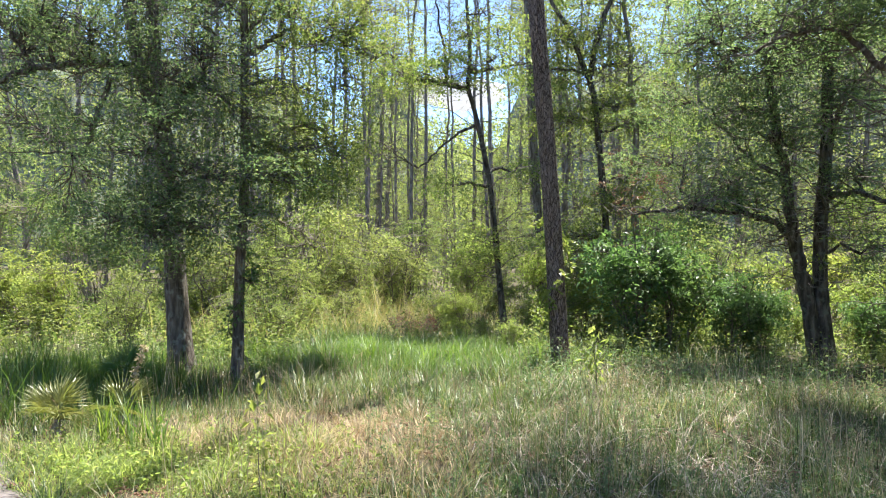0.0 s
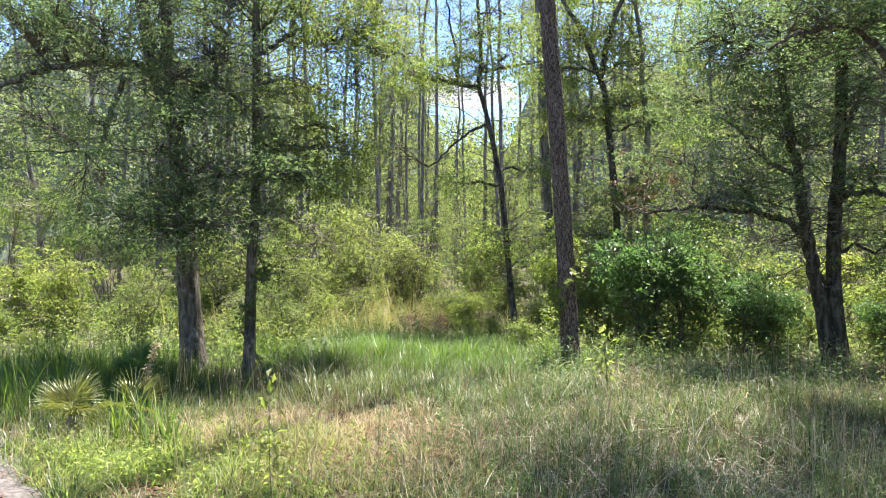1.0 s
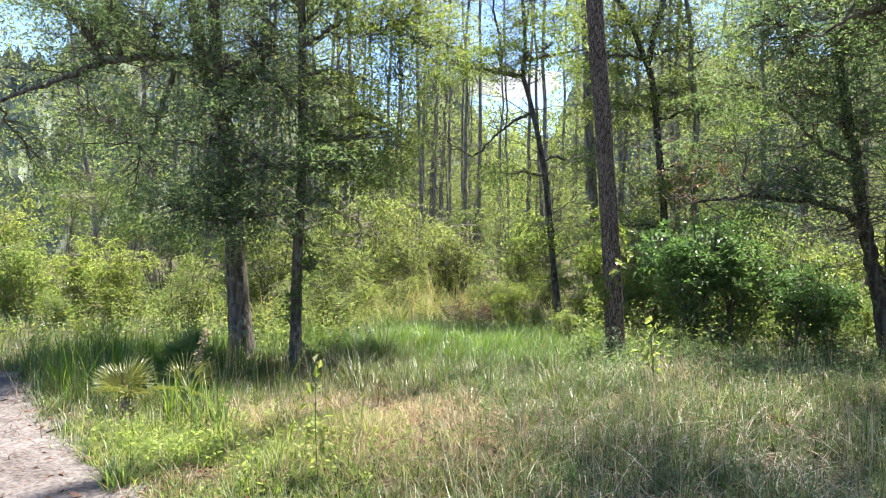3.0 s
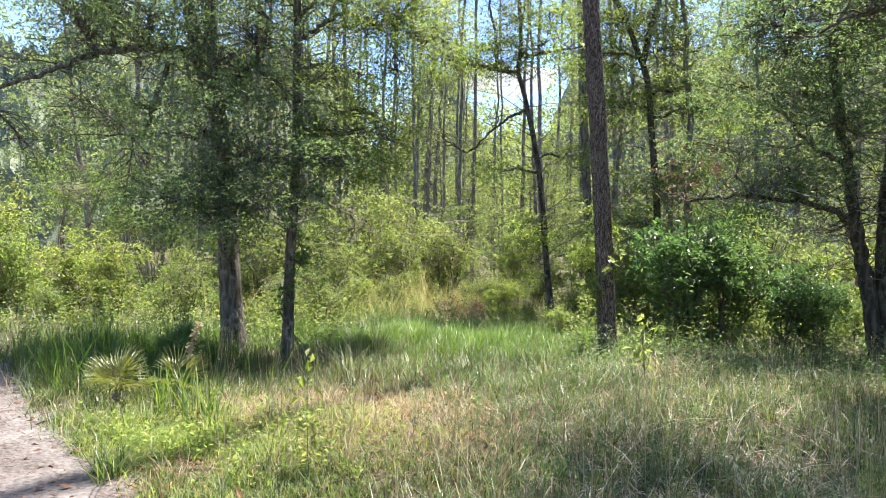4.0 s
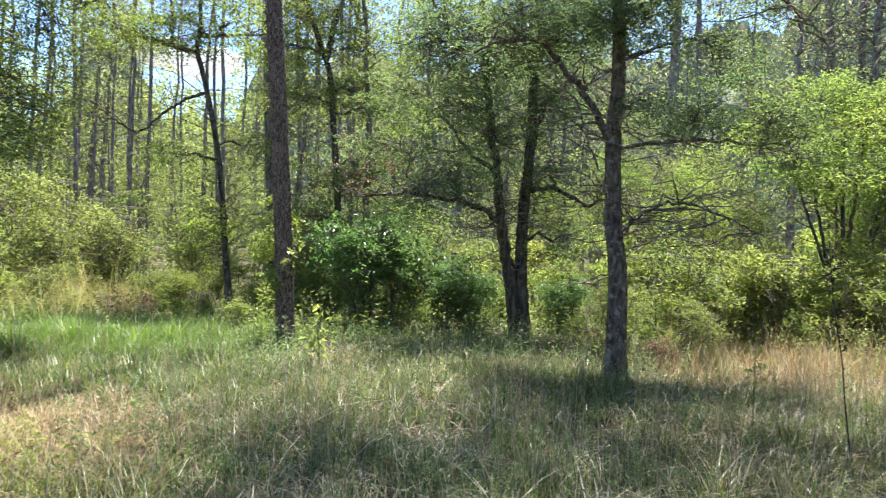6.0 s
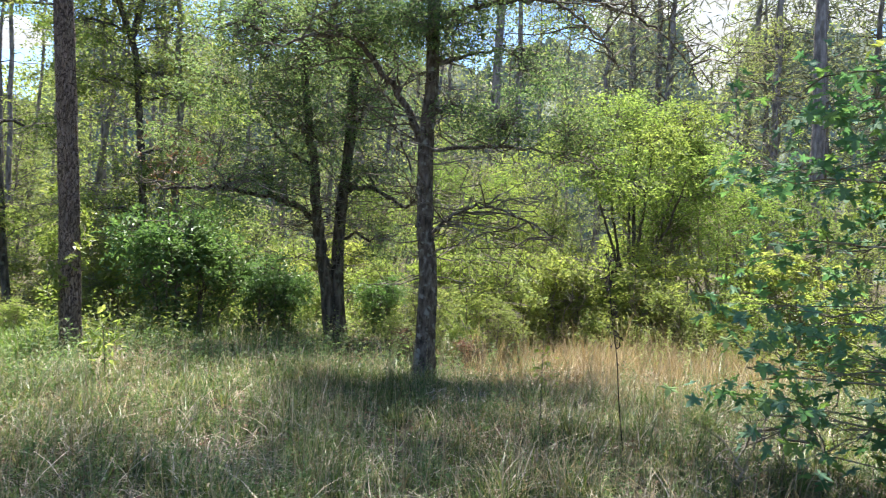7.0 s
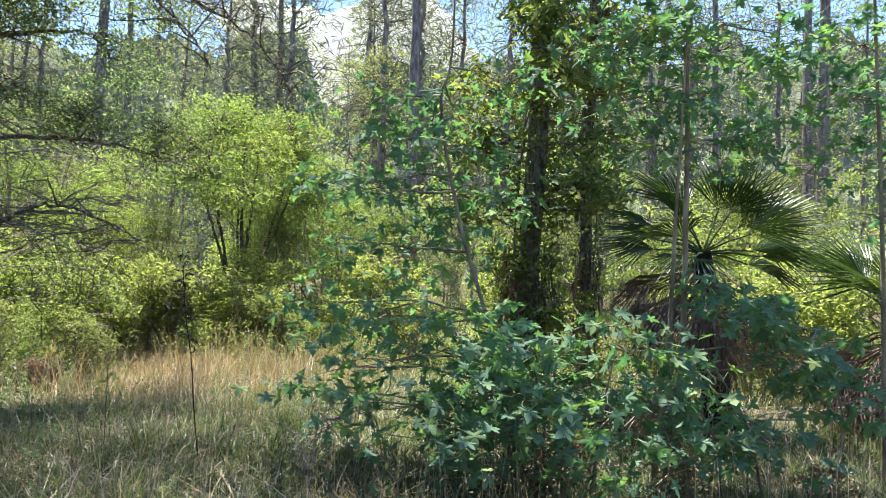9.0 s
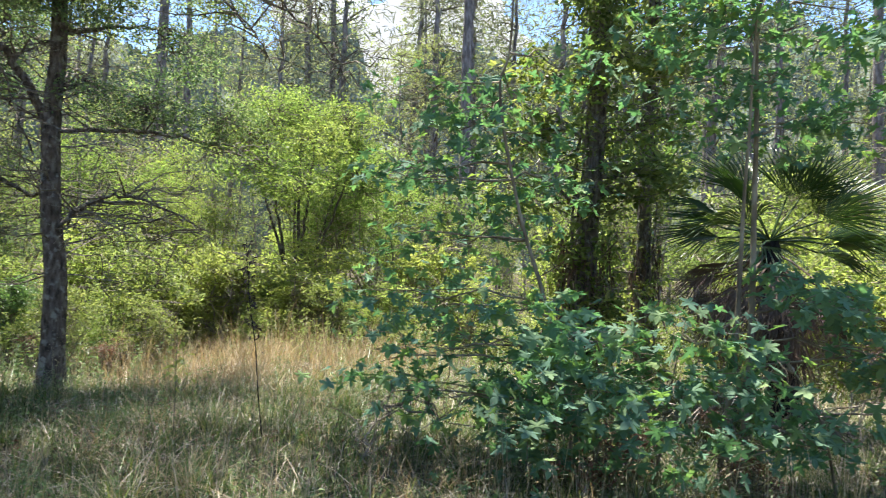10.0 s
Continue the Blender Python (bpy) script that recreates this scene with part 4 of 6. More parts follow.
# the brushy bank behind the lit lawn, and thickets between the trunks
for x, y, kind, size in ((-4.4, 13.4, "thin", 1.3), (-3.3, 14.6, "thin", 1.5), (-2.2, 15.4, "thin", 1.4), (-1.1, 16.0, "thin", 1.3), (-3.9, 16.0, "lime", 1.2), (-2.6, 17.0, "lime", 1.3), (-1.2, 18.0, "thin", 1.6), (-4.8, 17.6, "mid", 1.5),
                         (0.0, 14.1, "mid", 0.85), (0.45, 14.6, "mid", 1.0), (0.3, 12.3, "lime", 0.6), (0.55, 11.7, "mid", 0.5), (1.5, 13.0, "mid", 0.9), (2.2, 13.8, "lime", 1.1), (1.2, 15.2, "mid", 1.4), (2.5, 15.6, "thin", 1.7),
                         (2.1, 12.0, "mid", 0.9), (2.6, 12.4, "lime", 1.0), (3.4, 13.2, "mid", 1.4), (4.4, 12.6, "lime", 1.0), (5.2, 12.2, "lime", 0.95), (5.7, 13.1, "lime", 1.15), (4.9, 14.2, "thin", 1.6), (6.6, 12.0, "lime", 1.1),
                         (-6.2, 13.6, "mid", 1.4), (-7.6, 11.3, "mid", 0.8), (-8.6, 11.9, "lime", 1.0), (-9.6, 12.9, "mid", 1.3), (-5.6, 15.2, "lime", 1.4), (-7.0, 15.4, "mid", 1.6), (-10.6, 14.2, "lime", 1.5), (-3.6, 11.9, "mid", 0.7),
                         (-2.9, 12.4, "thin", 0.9), (-4.6, 11.6, "mid", 0.75), (6.0, 9.9, "mid", 0.8), (6.9, 9.0, "mid", 0.75), (5.4, 10.6, "mid", 0.9), (7.6, 10.4, "lime", 1.3), (6.1, 8.1, "mid", 0.6), (-1.6, 20.0, "mid", 1.7), (0.8, 19.0, "lime", 1.6), (-3.4, 20.4, "lime", 1.7)):
    stand.append((kind, x, y, size))
for x, y, kind, size in ((7.9, 7.5, "lime", 1.0), (8.6, 7.0, "lime", 0.9), (9.1, 6.4, "mid", 0.8), (9.5, 5.7, "lime", 0.85), (7.2, 6.9, "thin", 0.9), (6.4, 7.3, "lime", 0.7), (10.6, 5.4, "lime", 1.1), (9.9, 7.0, "lime", 1.2), (10.9, 7.4, "wax", 0.8), (8.4, 8.8, "wax", 0.75)):
    stand.append((kind, x, y, size))
for x, y, kind, size in ((12.6, -0.2, "lime", 1.3), (13.4, -1.6, "lime", 1.5), (12.2, 0.9, "lime", 1.2), (14.6, -0.6, "lime", 1.7), (11.6, -2.2, "lime", 1.2), (15.2, -2.6, "thin", 1.9), (14.4, 1.0, "thin", 1.8), (16.2, 0.2, "lime", 1.9), (7.5, 7.3, "lime", 0.55), (7.9, 6.9, "lime", 0.5), (8.2, 6.55, "lime", 0.6), (8.5, 6.15, "thin", 0.6), (8.75, 5.8, "lime", 0.55), (7.15, 7.7, "thin", 0.6)):
    stand.append((kind, x, y, size))
while len(stand) < 100:
    bearing, r = rng.uniform(-112, 52), rng.uniform(12.5, 30)
    x, y = polar(bearing, r)
    if -3.5 < x < 1.2 and y < 15 or not off_path(np.array([x]), np.array([y]), 1.5)[0]:
        continue
    stand.append((("lime", "mid", "thin", "mid", "lime")[int(rng.integers(0, 5))], x, y, rng.uniform(0.7, 1.25)))
used = set()
for which, x, y, size in stand:
    # the strip of dry grass before the thicket stays clear
    r, bearing = math.hypot(x, y), math.degrees(math.atan2(-x, y))
    if -61 < bearing < -43 and r < 10.2:
        x, y = x * 10.4 / r, y * 10.4 / r
    m = placed(x, y, rng.uniform(0, 360), size, rng.normal(0, 6, 2), high=rng.uniform(0.85, 1.15))
    if which in used:
        copy_thing(shrubs[which], m)
    else:
        shrubs[which].matrix_basis = m
        used.add(which)

rng = np.random.default_rng(37)
# far woods: a broken band of foliage beyond the trunks, and a dim treeline behind it
many = 125000
bearing = np.radians(rng.uniform(-125, 65, many))
r = rng.uniform(42, 75, many)
top = np.where(np.degrees(bearing) < -40, 25, 22) + 3 * np.sin(bearing * 9) * np.sin(bearing * 23 + 1) + 2.5 * np.sin(bearing * 51)
degrees = np.degrees(bearing)
gap = np.exp(-(((degrees + 1.5) / 3.8) ** 4)) + np.exp(-(((degrees - 9.5) / 1.9) ** 4)) + np.exp(-(((degrees + 56) / 1.3) ** 4))
top = top * (1 - gap) + gap * (np.where(degrees < -30, 0.33, 0.235) * r + 1.5 * np.sin(bearing * 40))
z = rng.uniform(0, 1, many) ** 0.9 * top
low = rng.uniform(0, 1, many) < 0.16
bearing[low] = np.radians(rng.uniform(-8, 14, low.sum()))
z[low] = rng.uniform(0.05, 0.225, low.sum()) * r[low]
where = np.stack([-np.sin(bearing) * r, np.cos(bearing) * r, z], 1)
size = rng.uniform(0.18, 0.36, many)
far = leaf_blades(where, unit(rng.normal(0, 1, (many, 3))), unit(rng.normal(0, 0.7, (many, 3)) + [0, 0, 0.8]), size, size * 0.5)
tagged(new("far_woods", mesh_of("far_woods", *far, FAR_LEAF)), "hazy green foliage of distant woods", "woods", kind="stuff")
many = 120000
bearing = np.radians(rng.uniform(-118, 60, many))
degrees = np.degrees(bearing)
r = rng.uniform(34, 60, many)
clump = np.array([noise.noise(Vector((b * 26, d * 0.12, 3))) for b, d in zip(bearing, r)])
z = rng.uniform(9, 26, many)
gap = np.exp(-(((degrees + 1.5) / 4) ** 4)) + np.exp(-(((degrees - 9.5) / 2) ** 4)) + np.exp(-(((degrees + 56) / 1.5) ** 4))
keep = (clump > -0.3) & (gap < 0.4)
where = np.stack([-np.sin(bearing) * r, np.cos(bearing) * r, z], 1)[keep]
n = len(where)
size = rng.uniform(0.2, 0.42, n)
crowns = leaf_blades(where, unit(rng.normal(0, 1, (n, 3))), unit(rng.normal(0, 1, (n, 3))), size, size * 0.22)
tagged(new("far_pine_crowns", mesh_of("far_pine_crowns", *crowns, NEEDLE)), "grey-green crowns of distant pines", "woods", kind="stuff")
rng = np.random.default_rng(38)
# the treeline that closes the view: a ragged ring of leaf-covered edge, lower where the sky comes down
many = 1440
angle = np.linspace(0, 2 * np.pi, many + 1)
turned = -np.degrees(np.where(angle > np.pi, angle - 2 * np.pi, angle))
rough = np.array([noise.fractal(Vector((7 * math.sin(a), 7 * math.cos(a), 0)), 0.8, 2.0, 6) for a in angle])
wall_top = 26 + 5.5 * rough + rng.normal(0, 0.4, many + 1) - 10 * np.exp(-(((turned + 1.5) / 4.5) ** 4)) - 10 * np.exp(-(((turned - 9.5) / 2.4) ** 4)) + 4 * np.exp(-(((turned + 78) / 42) ** 4)) - 9 * np.exp(-(((turned + 56) / 2) ** 4))
wall_top[-1] = wall_top[0]
ring = []
for u in np.linspace(0, 1, 9):
    swell = np.array([noise.fractal(Vector((16 * math.sin(a), 16 * math.cos(a), 3 * u)), 0.9, 2.0, 5) for a in angle])
    reach = 88 + 3.5 * swell + 5 * u
    ring.append(np.stack([np.sin(angle) * reach, np.cos(angle) * reach, wall_top * u - 0.1], 1))
i, j = np.arange(8)[:, None] * (many + 1), np.arange(many)[None, :]
tagged(new("backdrop", mesh_of("backdrop", np.vstack(ring), np.stack([i + j, i + j + 1, i + many + 2 + j, i + many + 1 + j], -1).reshape(-1, 4), TREELINE)), "far treeline behind the woods, haze mixed into its grey-green", "treeline", kind="structure")


def cloud(x, y, z, size):
    pieces = []
    for k in range(3):
        c = np.array([x, y, z]) + rng.normal(0, 0.7, 3) * np.array([size, size * 0.6, size * 0.25])
        bm = bmesh.new()
        bmesh.ops.create_icosphere(bm, subdivisions=5, radius=1)
        v = np.array([p.co[:] for p in bm.verts])
        swell = np.array([noise.fractal(Vector(p) * 1.6 + Vector((k * 7, size, 0)), 0.9, 2.1, 4) for p in v])
        f = np.array([[p.index for p in face.verts] for face in bm.faces])
        bm.free()
        v = v * (1 + 0.4 * swell)[:, None] * np.array([size, size * 0.7, size * 0.45])
        pieces.append((v + c, f))
    ob = new("cloud", mesh_of("cloud", *joined(pieces), CLOUD, True))
    return tagged(ob, "bright white cumulus cloud", "cloud", "clouds", "structure")


for bearing, r, z, size in ((-3, 1400, 340, 55), (-55.5, 1400, 440, 170)):
    cloud(*polar(bearing, r), z, size)

# ---- grass and low growth ----
def blades(x, y, height, width, lean, bend, segments=3):
    """Grass blades as tapering, curving strips of triangles."""
    n = len(x)
    a = rng.uniform(0, 2 * np.pi, n)
    out = np.stack([np.cos(a), np.sin(a), np.zeros(n)], 1)
    side = np.stack([-np.sin(a), np.cos(a), np.zeros(n)], 1)
    root = np.stack([x, y, ground_height(x, y) - 0.01], 1)
    rows = []
    for s in range(segments):
        u = s / segments
        mid = root + out * (height * (lean * u + bend * u * u))[:, None] + np.array([0, 0, 1]) * (height * u * (1 - 0.35 * bend * u))[:, None]
        w = (width * (1 - 0.65 * u) * 0.5)[:, None]
        rows += [mid - side * w, mid + side * w]
    tip = root + out * (height * (lean + bend))[:, None] + np.array([0, 0, 1]) * (height * (1 - 0.35 * bend))[:, None]
    rows.append(tip)
    k = len(rows)
    v = np.stack(rows, 1).reshape(-1, 3)
    pattern = []
    for s in range(segments - 1):
        b = 2 * s
        pattern += [[b, b + 1, b + 3], [b, b + 3, b + 2]]
    pattern.append([k - 3, k - 2, k - 1])
    return v, (np.arange(n)[:, None, None] * k + np.array(pattern)[None]).reshape(-1, 3)


def field(x, y, scale, seed):
    """Slow, patchy variation over the ground, 0 to 1."""
    return 0.5 + 0.25 * np.sin(x * scale + seed) * np.cos(y * scale * 1.2 - seed) + 0.25 * np.sin((x + y) * scale * 0.63 + 2 * seed)


def tufts(count, r0, r1, power, per, radius, b0=-118, b1=58):
    b = np.radians(rng.uniform(b0, b1, count))
    r = r0 + (r1 - r0) * rng.uniform(0, 1, count) ** power
    x, y = -np.sin(b) * r + 0.3, np.cos(b) * r
    keep = off_path(x, y, 0.75)
    x, y = np.repeat(x[keep], per), np.repeat(y[keep], per)
    return x + rng.normal(0, radius, len(x)), y + rng.normal(0, radius, len(y))


def clumped(x, y):
    """Tussocks: how high the grass stands, from place to place."""
    return 0.55 + 0.75 * np.array([noise.noise(Vector((a * 2.6, b * 2.6, 0))) for a, b in zip(x, y)]) ** 2 * 3 + 0.35 * np.array([noise.noise(Vector((a * 7, b * 7, 4))) for a, b in zip(x, y)])


def grass(name, label, x, y, height, width, lean, bend, material, segments=3):
    n = len(x)
    v = blades(x, y, height * np.clip(clumped(x, y), 0.4, 1.9) * rng.uniform(0.5, 1.3, n), width * rng.uniform(0.6, 1.3, n), lean * rng.uniform(0, 1.6, n), bend * rng.uniform(0, 1.8, n), segments)
    return tagged(new(name, mesh_of(name, *v, material)), label, "grass", kind="stuff")


def lit_lawn(x, y):
    return np.exp(-((x + 0.5) / 2.0) ** 2 - ((y - 9.6) / 1.9) ** 2)


def straw(x, y):
    """Where the dry grass stands: a broad patch before the pine, and strips towards the thicket."""
    return 1.5 * np.exp(-((x + 0.9) / 1.35) ** 2 - ((y - 5.1) / 1.05) ** 2) + 1.2 * np.exp(-((x - 6.6) / 1.9) ** 2 - ((y - 5.6) / 1.6) ** 2) + 0.1 * field(x, y, 1.7, 2)


rng = np.random.default_rng(51)


def bare(x, y):
    """Small bare patches of litter at the path's bend."""
    return (np.hypot(x + 1.78, (y - 3.98) * 0.8) < 0.24) | (np.hypot(x + 1.3, y - 4.1) < 0.14)


def weedy(x, y):
    """Low weeds instead of tall grass, at the path's bend."""
    return np.exp(-((x + 1.85) / 0.85) ** 2 - ((y - 4.4) / 0.6) ** 2)


x, y = tufts(6000, 2.4, 7.8, 0.8, 21, 0.045)
keep = weedy(x, y) + rng.normal(0, 0.1, len(x)) < 0.55
x, y = x[keep], y[keep]
dry = straw(x, y) + rng.normal(0, 0.2, len(x)) > 0.72
grass("green_grass", "fine green grass of the clearing", x[~dry], y[~dry], 0.225, 0.0066, 0.45, 0.6, GREEN_BLADE, 2)
grass("dry_grass", "dry straw-coloured grass of the clearing", x[dry], y[dry], 0.2, 0.0054, 0.7, 1.0, DRY_BLADE, 2)
x, y = tufts(900, 2.4, 8.5, 0.8, 6, 0.12)
grass("dry_grass", "thin dry stalks among green grass", x, y, 0.28, 0.0036, 0.4, 0.6, DRY_BLADE)
x, y = tufts(1500, 2.4, 9.0, 0.8, 5, 0.09)
keep = lit_lawn(x, y) < 0.35
x, y = x[keep], y[keep]
grass("brown_stalks", "upright reddish-brown stalks of spent grass", x, y, 0.36, 0.0034, 0.25, 0.2, BROWN_STALK)
x, y = tufts(2900, 2.4, 8.5, 0.85, 6, 0.1)
keep = x > 0.2
grass("curled_grass", "pale curled dead blades among green grass", x[keep], y[keep], 0.25, 0.0075, 0.4, 1.7, GREY_STRAW)
x, y = tufts(6500, 6.8, 14, 0.9, 12, 0.09)
keep = lit_lawn(x, y) < rng.uniform(0.4, 1.0, len(x))
x, y = x[keep], y[keep]
dry = straw(x, y) + rng.normal(0, 0.25, len(x)) > 0.75
grass("green_grass", "green grass beneath the trees", x[~dry], y[~dry], 0.27, 0.0075, 0.5, 0.7, GREEN_BLADE, 2)
grass("dry_grass", "pale dry grass beneath the trees", x[dry], y[dry], 0.28, 0.006, 0.6, 0.6, DRY_BLADE, 2)
x, y = tufts(5200, 12, 30, 0.8, 6, 0.14)
grass("green_grass", "rough grass of the forest floor", x, y, 0.36, 0.025, 0.3, 0.35, GREEN_BLADE, 2)
x, y = tufts(1500, 0.5, 2.6, 0.6, 7, 0.07, -180, 180)
grass("green_grass", "short grass beside the path", x, y, 0.12, 0.006, 0.5, 0.7, GREEN_BLADE, 2)
x, y = tufts(2200, 2.4, 9, 0.7, 7, 0.09, 58, 242)
grass("green_grass", "rough grass behind the path", x, y, 0.22, 0.008, 0.5, 0.7, GREEN_BLADE, 2)
x, y = -0.7 + rng.normal(0, 1.3, 2600), 9.6 + rng.normal(0, 0.9, 2600)
x, y = np.repeat(x, 9) + rng.normal(0, 0.07, 23400), np.repeat(y, 9) + rng.normal(0, 0.07, 23400)
grass("lush_grass", "lush broad-bladed bright green grass", x, y, 0.3, 0.0095, 0.4, 0.7, LUSH_BLADE)
x, y = -3.9 + rng.normal(0, 0.7, 900), 7.2 + rng.normal(0, 0.8, 900)
keep = off_path(x, y, 0.9)
x, y = np.repeat(x[keep], 9), np.repeat(y[keep], 9)
grass("lush_grass", "tall fine green grass by the path", x + rng.normal(0, 0.06, len(x)), y + rng.normal(0, 0.06, len(y)), 0.42, 0.008, 0.2, 0.25, LUSH_BLADE)

rng = np.random.default_rng(52)
# pale seed heads on thin stalks
b = np.radians(rng.uniform(-100, 25, 1300))
r = 2.8 + 5.6 * rng.uniform(0, 1, 1300) ** 0.8
x, y = -np.sin(b) * r + 0.3, np.cos(b) * r
keep = off_path(x, y, 1.0)
x, y = x[keep], y[keep]
n = len(x)
h = rng.uniform(0.3, 0.62, n)
stalk_turn, stalk_lean = rng.uniform(0, 6.28, n), rng.uniform(0, 0.25, n)
heads = np.stack([x + np.cos(stalk_turn) * h * stalk_lean, y + np.sin(stalk_turn) * h * stalk_lean, h * 0.95], 1)
foot = np.stack([x, y, np.zeros(n)], 1)
stalks = joined([tube([a, b], [0.0016, 0.001], 3) for a, b in zip(foot, heads)])
stalks = stalks[0], np.vstack([stalks[1][:, [0, 1, 2]], stalks[1][:, [0, 2, 3]]])
puffs = leaves_scattered(heads, 8, 0.012, 0.017, 0.22, 0.2, 3.0)
tagged(new("seed_heads", mesh_of("seed_heads", *joined([stalks, puffs]), SEED_HEAD)), "pale fluffy grass seed heads on thin stalks", "grass", kind="stuff")

rng = np.random.default_rng(53)


def polar_cloud(count, b0, b1, r0, r1):
    b, r = np.radians(rng.uniform(b0, b1, count)), r0 + (r1 - r0) * rng.uniform(0, 1, count) ** 0.8
    return -np.sin(b) * r, np.cos(b) * r


# broad-leaved weeds near the path and at the feet of the trees
def weeds(name, label, x, y, height, leaf, material, per=9, thick=0.004):
    """Small upright weeds: thin stems, leaves in turn up each one."""
    n = len(x)
    tall = height * rng.uniform(0.45, 1.15, n)
    foot = np.stack([x, y, ground_height(x, y)], 1)
    lean = rng.normal(0, 0.16, (n, 3)) * np.array([1, 1, 0])
    u = np.tile((np.arange(per) + 1.0) / per, n) + rng.normal(0, 0.03, n * per)
    at = np.repeat(foot, per, 0) + (np.repeat(lean, per, 0) + [0, 0, 1]) * (np.repeat(tall, per) * u)[:, None]
    turn = np.tile(np.arange(per) * 2.4, n) + np.repeat(rng.uniform(0, 6.28, n), per)
    out = np.stack([np.cos(turn), np.sin(turn), 0 * turn], 1)
    way = unit(out + np.array([0, 0, 0.35]) + rng.normal(0, 0.35, out.shape))
    face = unit(np.array([0, 0, 0.8]) - 0.5 * out + rng.normal(0, 0.5, out.shape))
    size = leaf * rng.uniform(0.6, 1.3, len(at)) * (1.15 - 0.5 * u)
    leaves = leaf_blades(at + out * 0.006, way, face, size, size * 0.55)
    top = foot + (lean + [0, 0, 1]) * tall[:, None]
    side = np.array([thick, 0, 0])
    stems = np.stack([foot - side * 0.5, foot + side * 0.5, top], 1).reshape(-1, 3), np.arange(n * 3).reshape(-1, 3)
    return tagged(new(name, mesh_of(name, *joined([leaves, stems]), material)), label, "weeds", kind="stuff")


def gathered(count, groups, spread, b0, b1, r0, r1):
    """Places in loose groups over a sector of the ground."""
    gx, gy = polar_cloud(groups, b0, b1, r0, r1)
    k = rng.integers(0, groups, count)
    return gx[k] + rng.normal(0, spread, count), gy[k] + rng.normal(0, spread, count)


x, y = rng.normal(-1.75, 0.7, 1700), rng.normal(4.4, 0.55, 1700)
keep = off_path(x, y, 0.8) & ~bare(x, y)
x, y = np.repeat(x[keep], 9), np.repeat(y[keep], 9)
grass("short_grass", "short sunlit yellow-green grass beside the path", x + rng.normal(0, 0.05, len(x)), y + rng.normal(0, 0.05, len(y)), 0.15, 0.007, 0.5, 0.6, LIME_LEAF, 2)
x, y = rng.normal(-2.4, 1.3, 700), rng.normal(14.6, 1.6, 700)
keep = (x < -1.2) | (y > 12.6)
x, y = np.repeat(x[keep], 9), np.repeat(y[keep], 9)
grass("pale_grass", "tall bleached yellow-green grass of the clearing behind", x + rng.normal(0, 0.12, len(x)), y + rng.normal(0, 0.12, len(y)), 0.7, 0.014, 0.3, 0.4, PALE_BLADE, 2)
x, y = rng.uniform(-3.2, 0.0, 900), rng.uniform(3.0, 5.6, 900)
keep = off_path(x, y, 0.85) & (weedy(x, y) > 0.3) & ~bare(x, y)
weeds("low_weeds", "low bright green weeds beside the path", x[keep], y[keep], 0.1, 0.04, LIME_LEAF, 6)
x, y = rng.normal(-1.8, 0.7, 260), rng.normal(4.4, 0.5, 260)
keep = off_path(x, y, 0.95) & ~bare(x, y)
weeds("low_weeds", "ankle-high fresh green broad-leaved weeds", x[keep], y[keep], 0.17, 0.05, LIME_LEAF, 8)
x, y = gathered(2400, 240, 0.25, -90, 3, 3.2, 8.8)
weeds("low_weeds", "small grey-green weeds in the grass", x, y, 0.3, 0.032, OAK_LEAF, 9)
x, y = gathered(3600, 150, 0.45, -95, 40, 9.0, 18)
b, r = np.degrees(np.arctan2(-x, y)), np.hypot(x, y)
keep = off_path(x, y, 1.2) & (lit_lawn(x, y) < 0.5) & ~((np.abs(b + 52) < 9) & (r < 10))
weeds("leafy_weeds", "knee-high leafy weeds at the wood's edge", x[keep], y[keep], 0.62, 0.075, MID_LEAF, 12)
x, y = gathered(800, 46, 0.3, -75, 30, 8.6, 13)
b, r = np.degrees(np.arctan2(-x, y)), np.hypot(x, y)
keep = (lit_lawn(x, y) < 0.5) & ~((np.abs(b + 52) < 9) & (r < 10)) & ~((b < -10) & (b > -26) & (r < 10.5))
weeds("leafy_weeds", "fresh green weeds at the wood's edge", x[keep], y[keep], 0.5, 0.06, FAR_LEAF, 11)
x, y = gathered(170, 22, 0.2, -44, -6, 6.6, 9.2)
weeds("leafy_weeds", "grey-green leafy weeds before the trees", x, y, 0.45, 0.055, OAK_LEAF, 11)
x, y = gathered(260, 30, 0.35, -62, -42, 9.4, 10.8)
weeds("leafy_weeds", "pale green weeds before the sunlit thicket", x, y, 0.6, 0.045, FAR_LEAF, 12)
x, y = gathered(5200, 500, 0.2, -64, -40, 7.6, 10.4)
grass("dry_grass", "tall dry stalks before the sunlit thicket", x, y, 0.5, 0.006, 0.3, 0.3, DRY_BLADE, 2)
x, y = rng.uniform(-4.5, 8, 5000), rng.uniform(1.8, 9, 5000)
litter = leaf_blades(np.stack([x, y, ground_height(x, y) + 0.015], 1), unit(np.stack([rng.normal(0, 1, 5000), rng.normal(0, 1, 5000), rng.normal(0, 0.2, 5000)], 1)),
                     unit(rng.normal(0, 0.35, (5000, 3)) + [0, 0, 1]), rng.uniform(0.04, 0.09, 5000), rng.uniform(0.02, 0.035, 5000))
bx, by = (lambda k: (path_line[k, 0] + rng.normal(0, 0.5, len(k)), path_line[k, 1] + rng.normal(0, 0.5, len(k))))(rng.integers(56, 150, 4200))
bx[:500], by[:500] = rng.normal(-1.78, 0.2, 500), rng.normal(3.98, 0.2, 500)
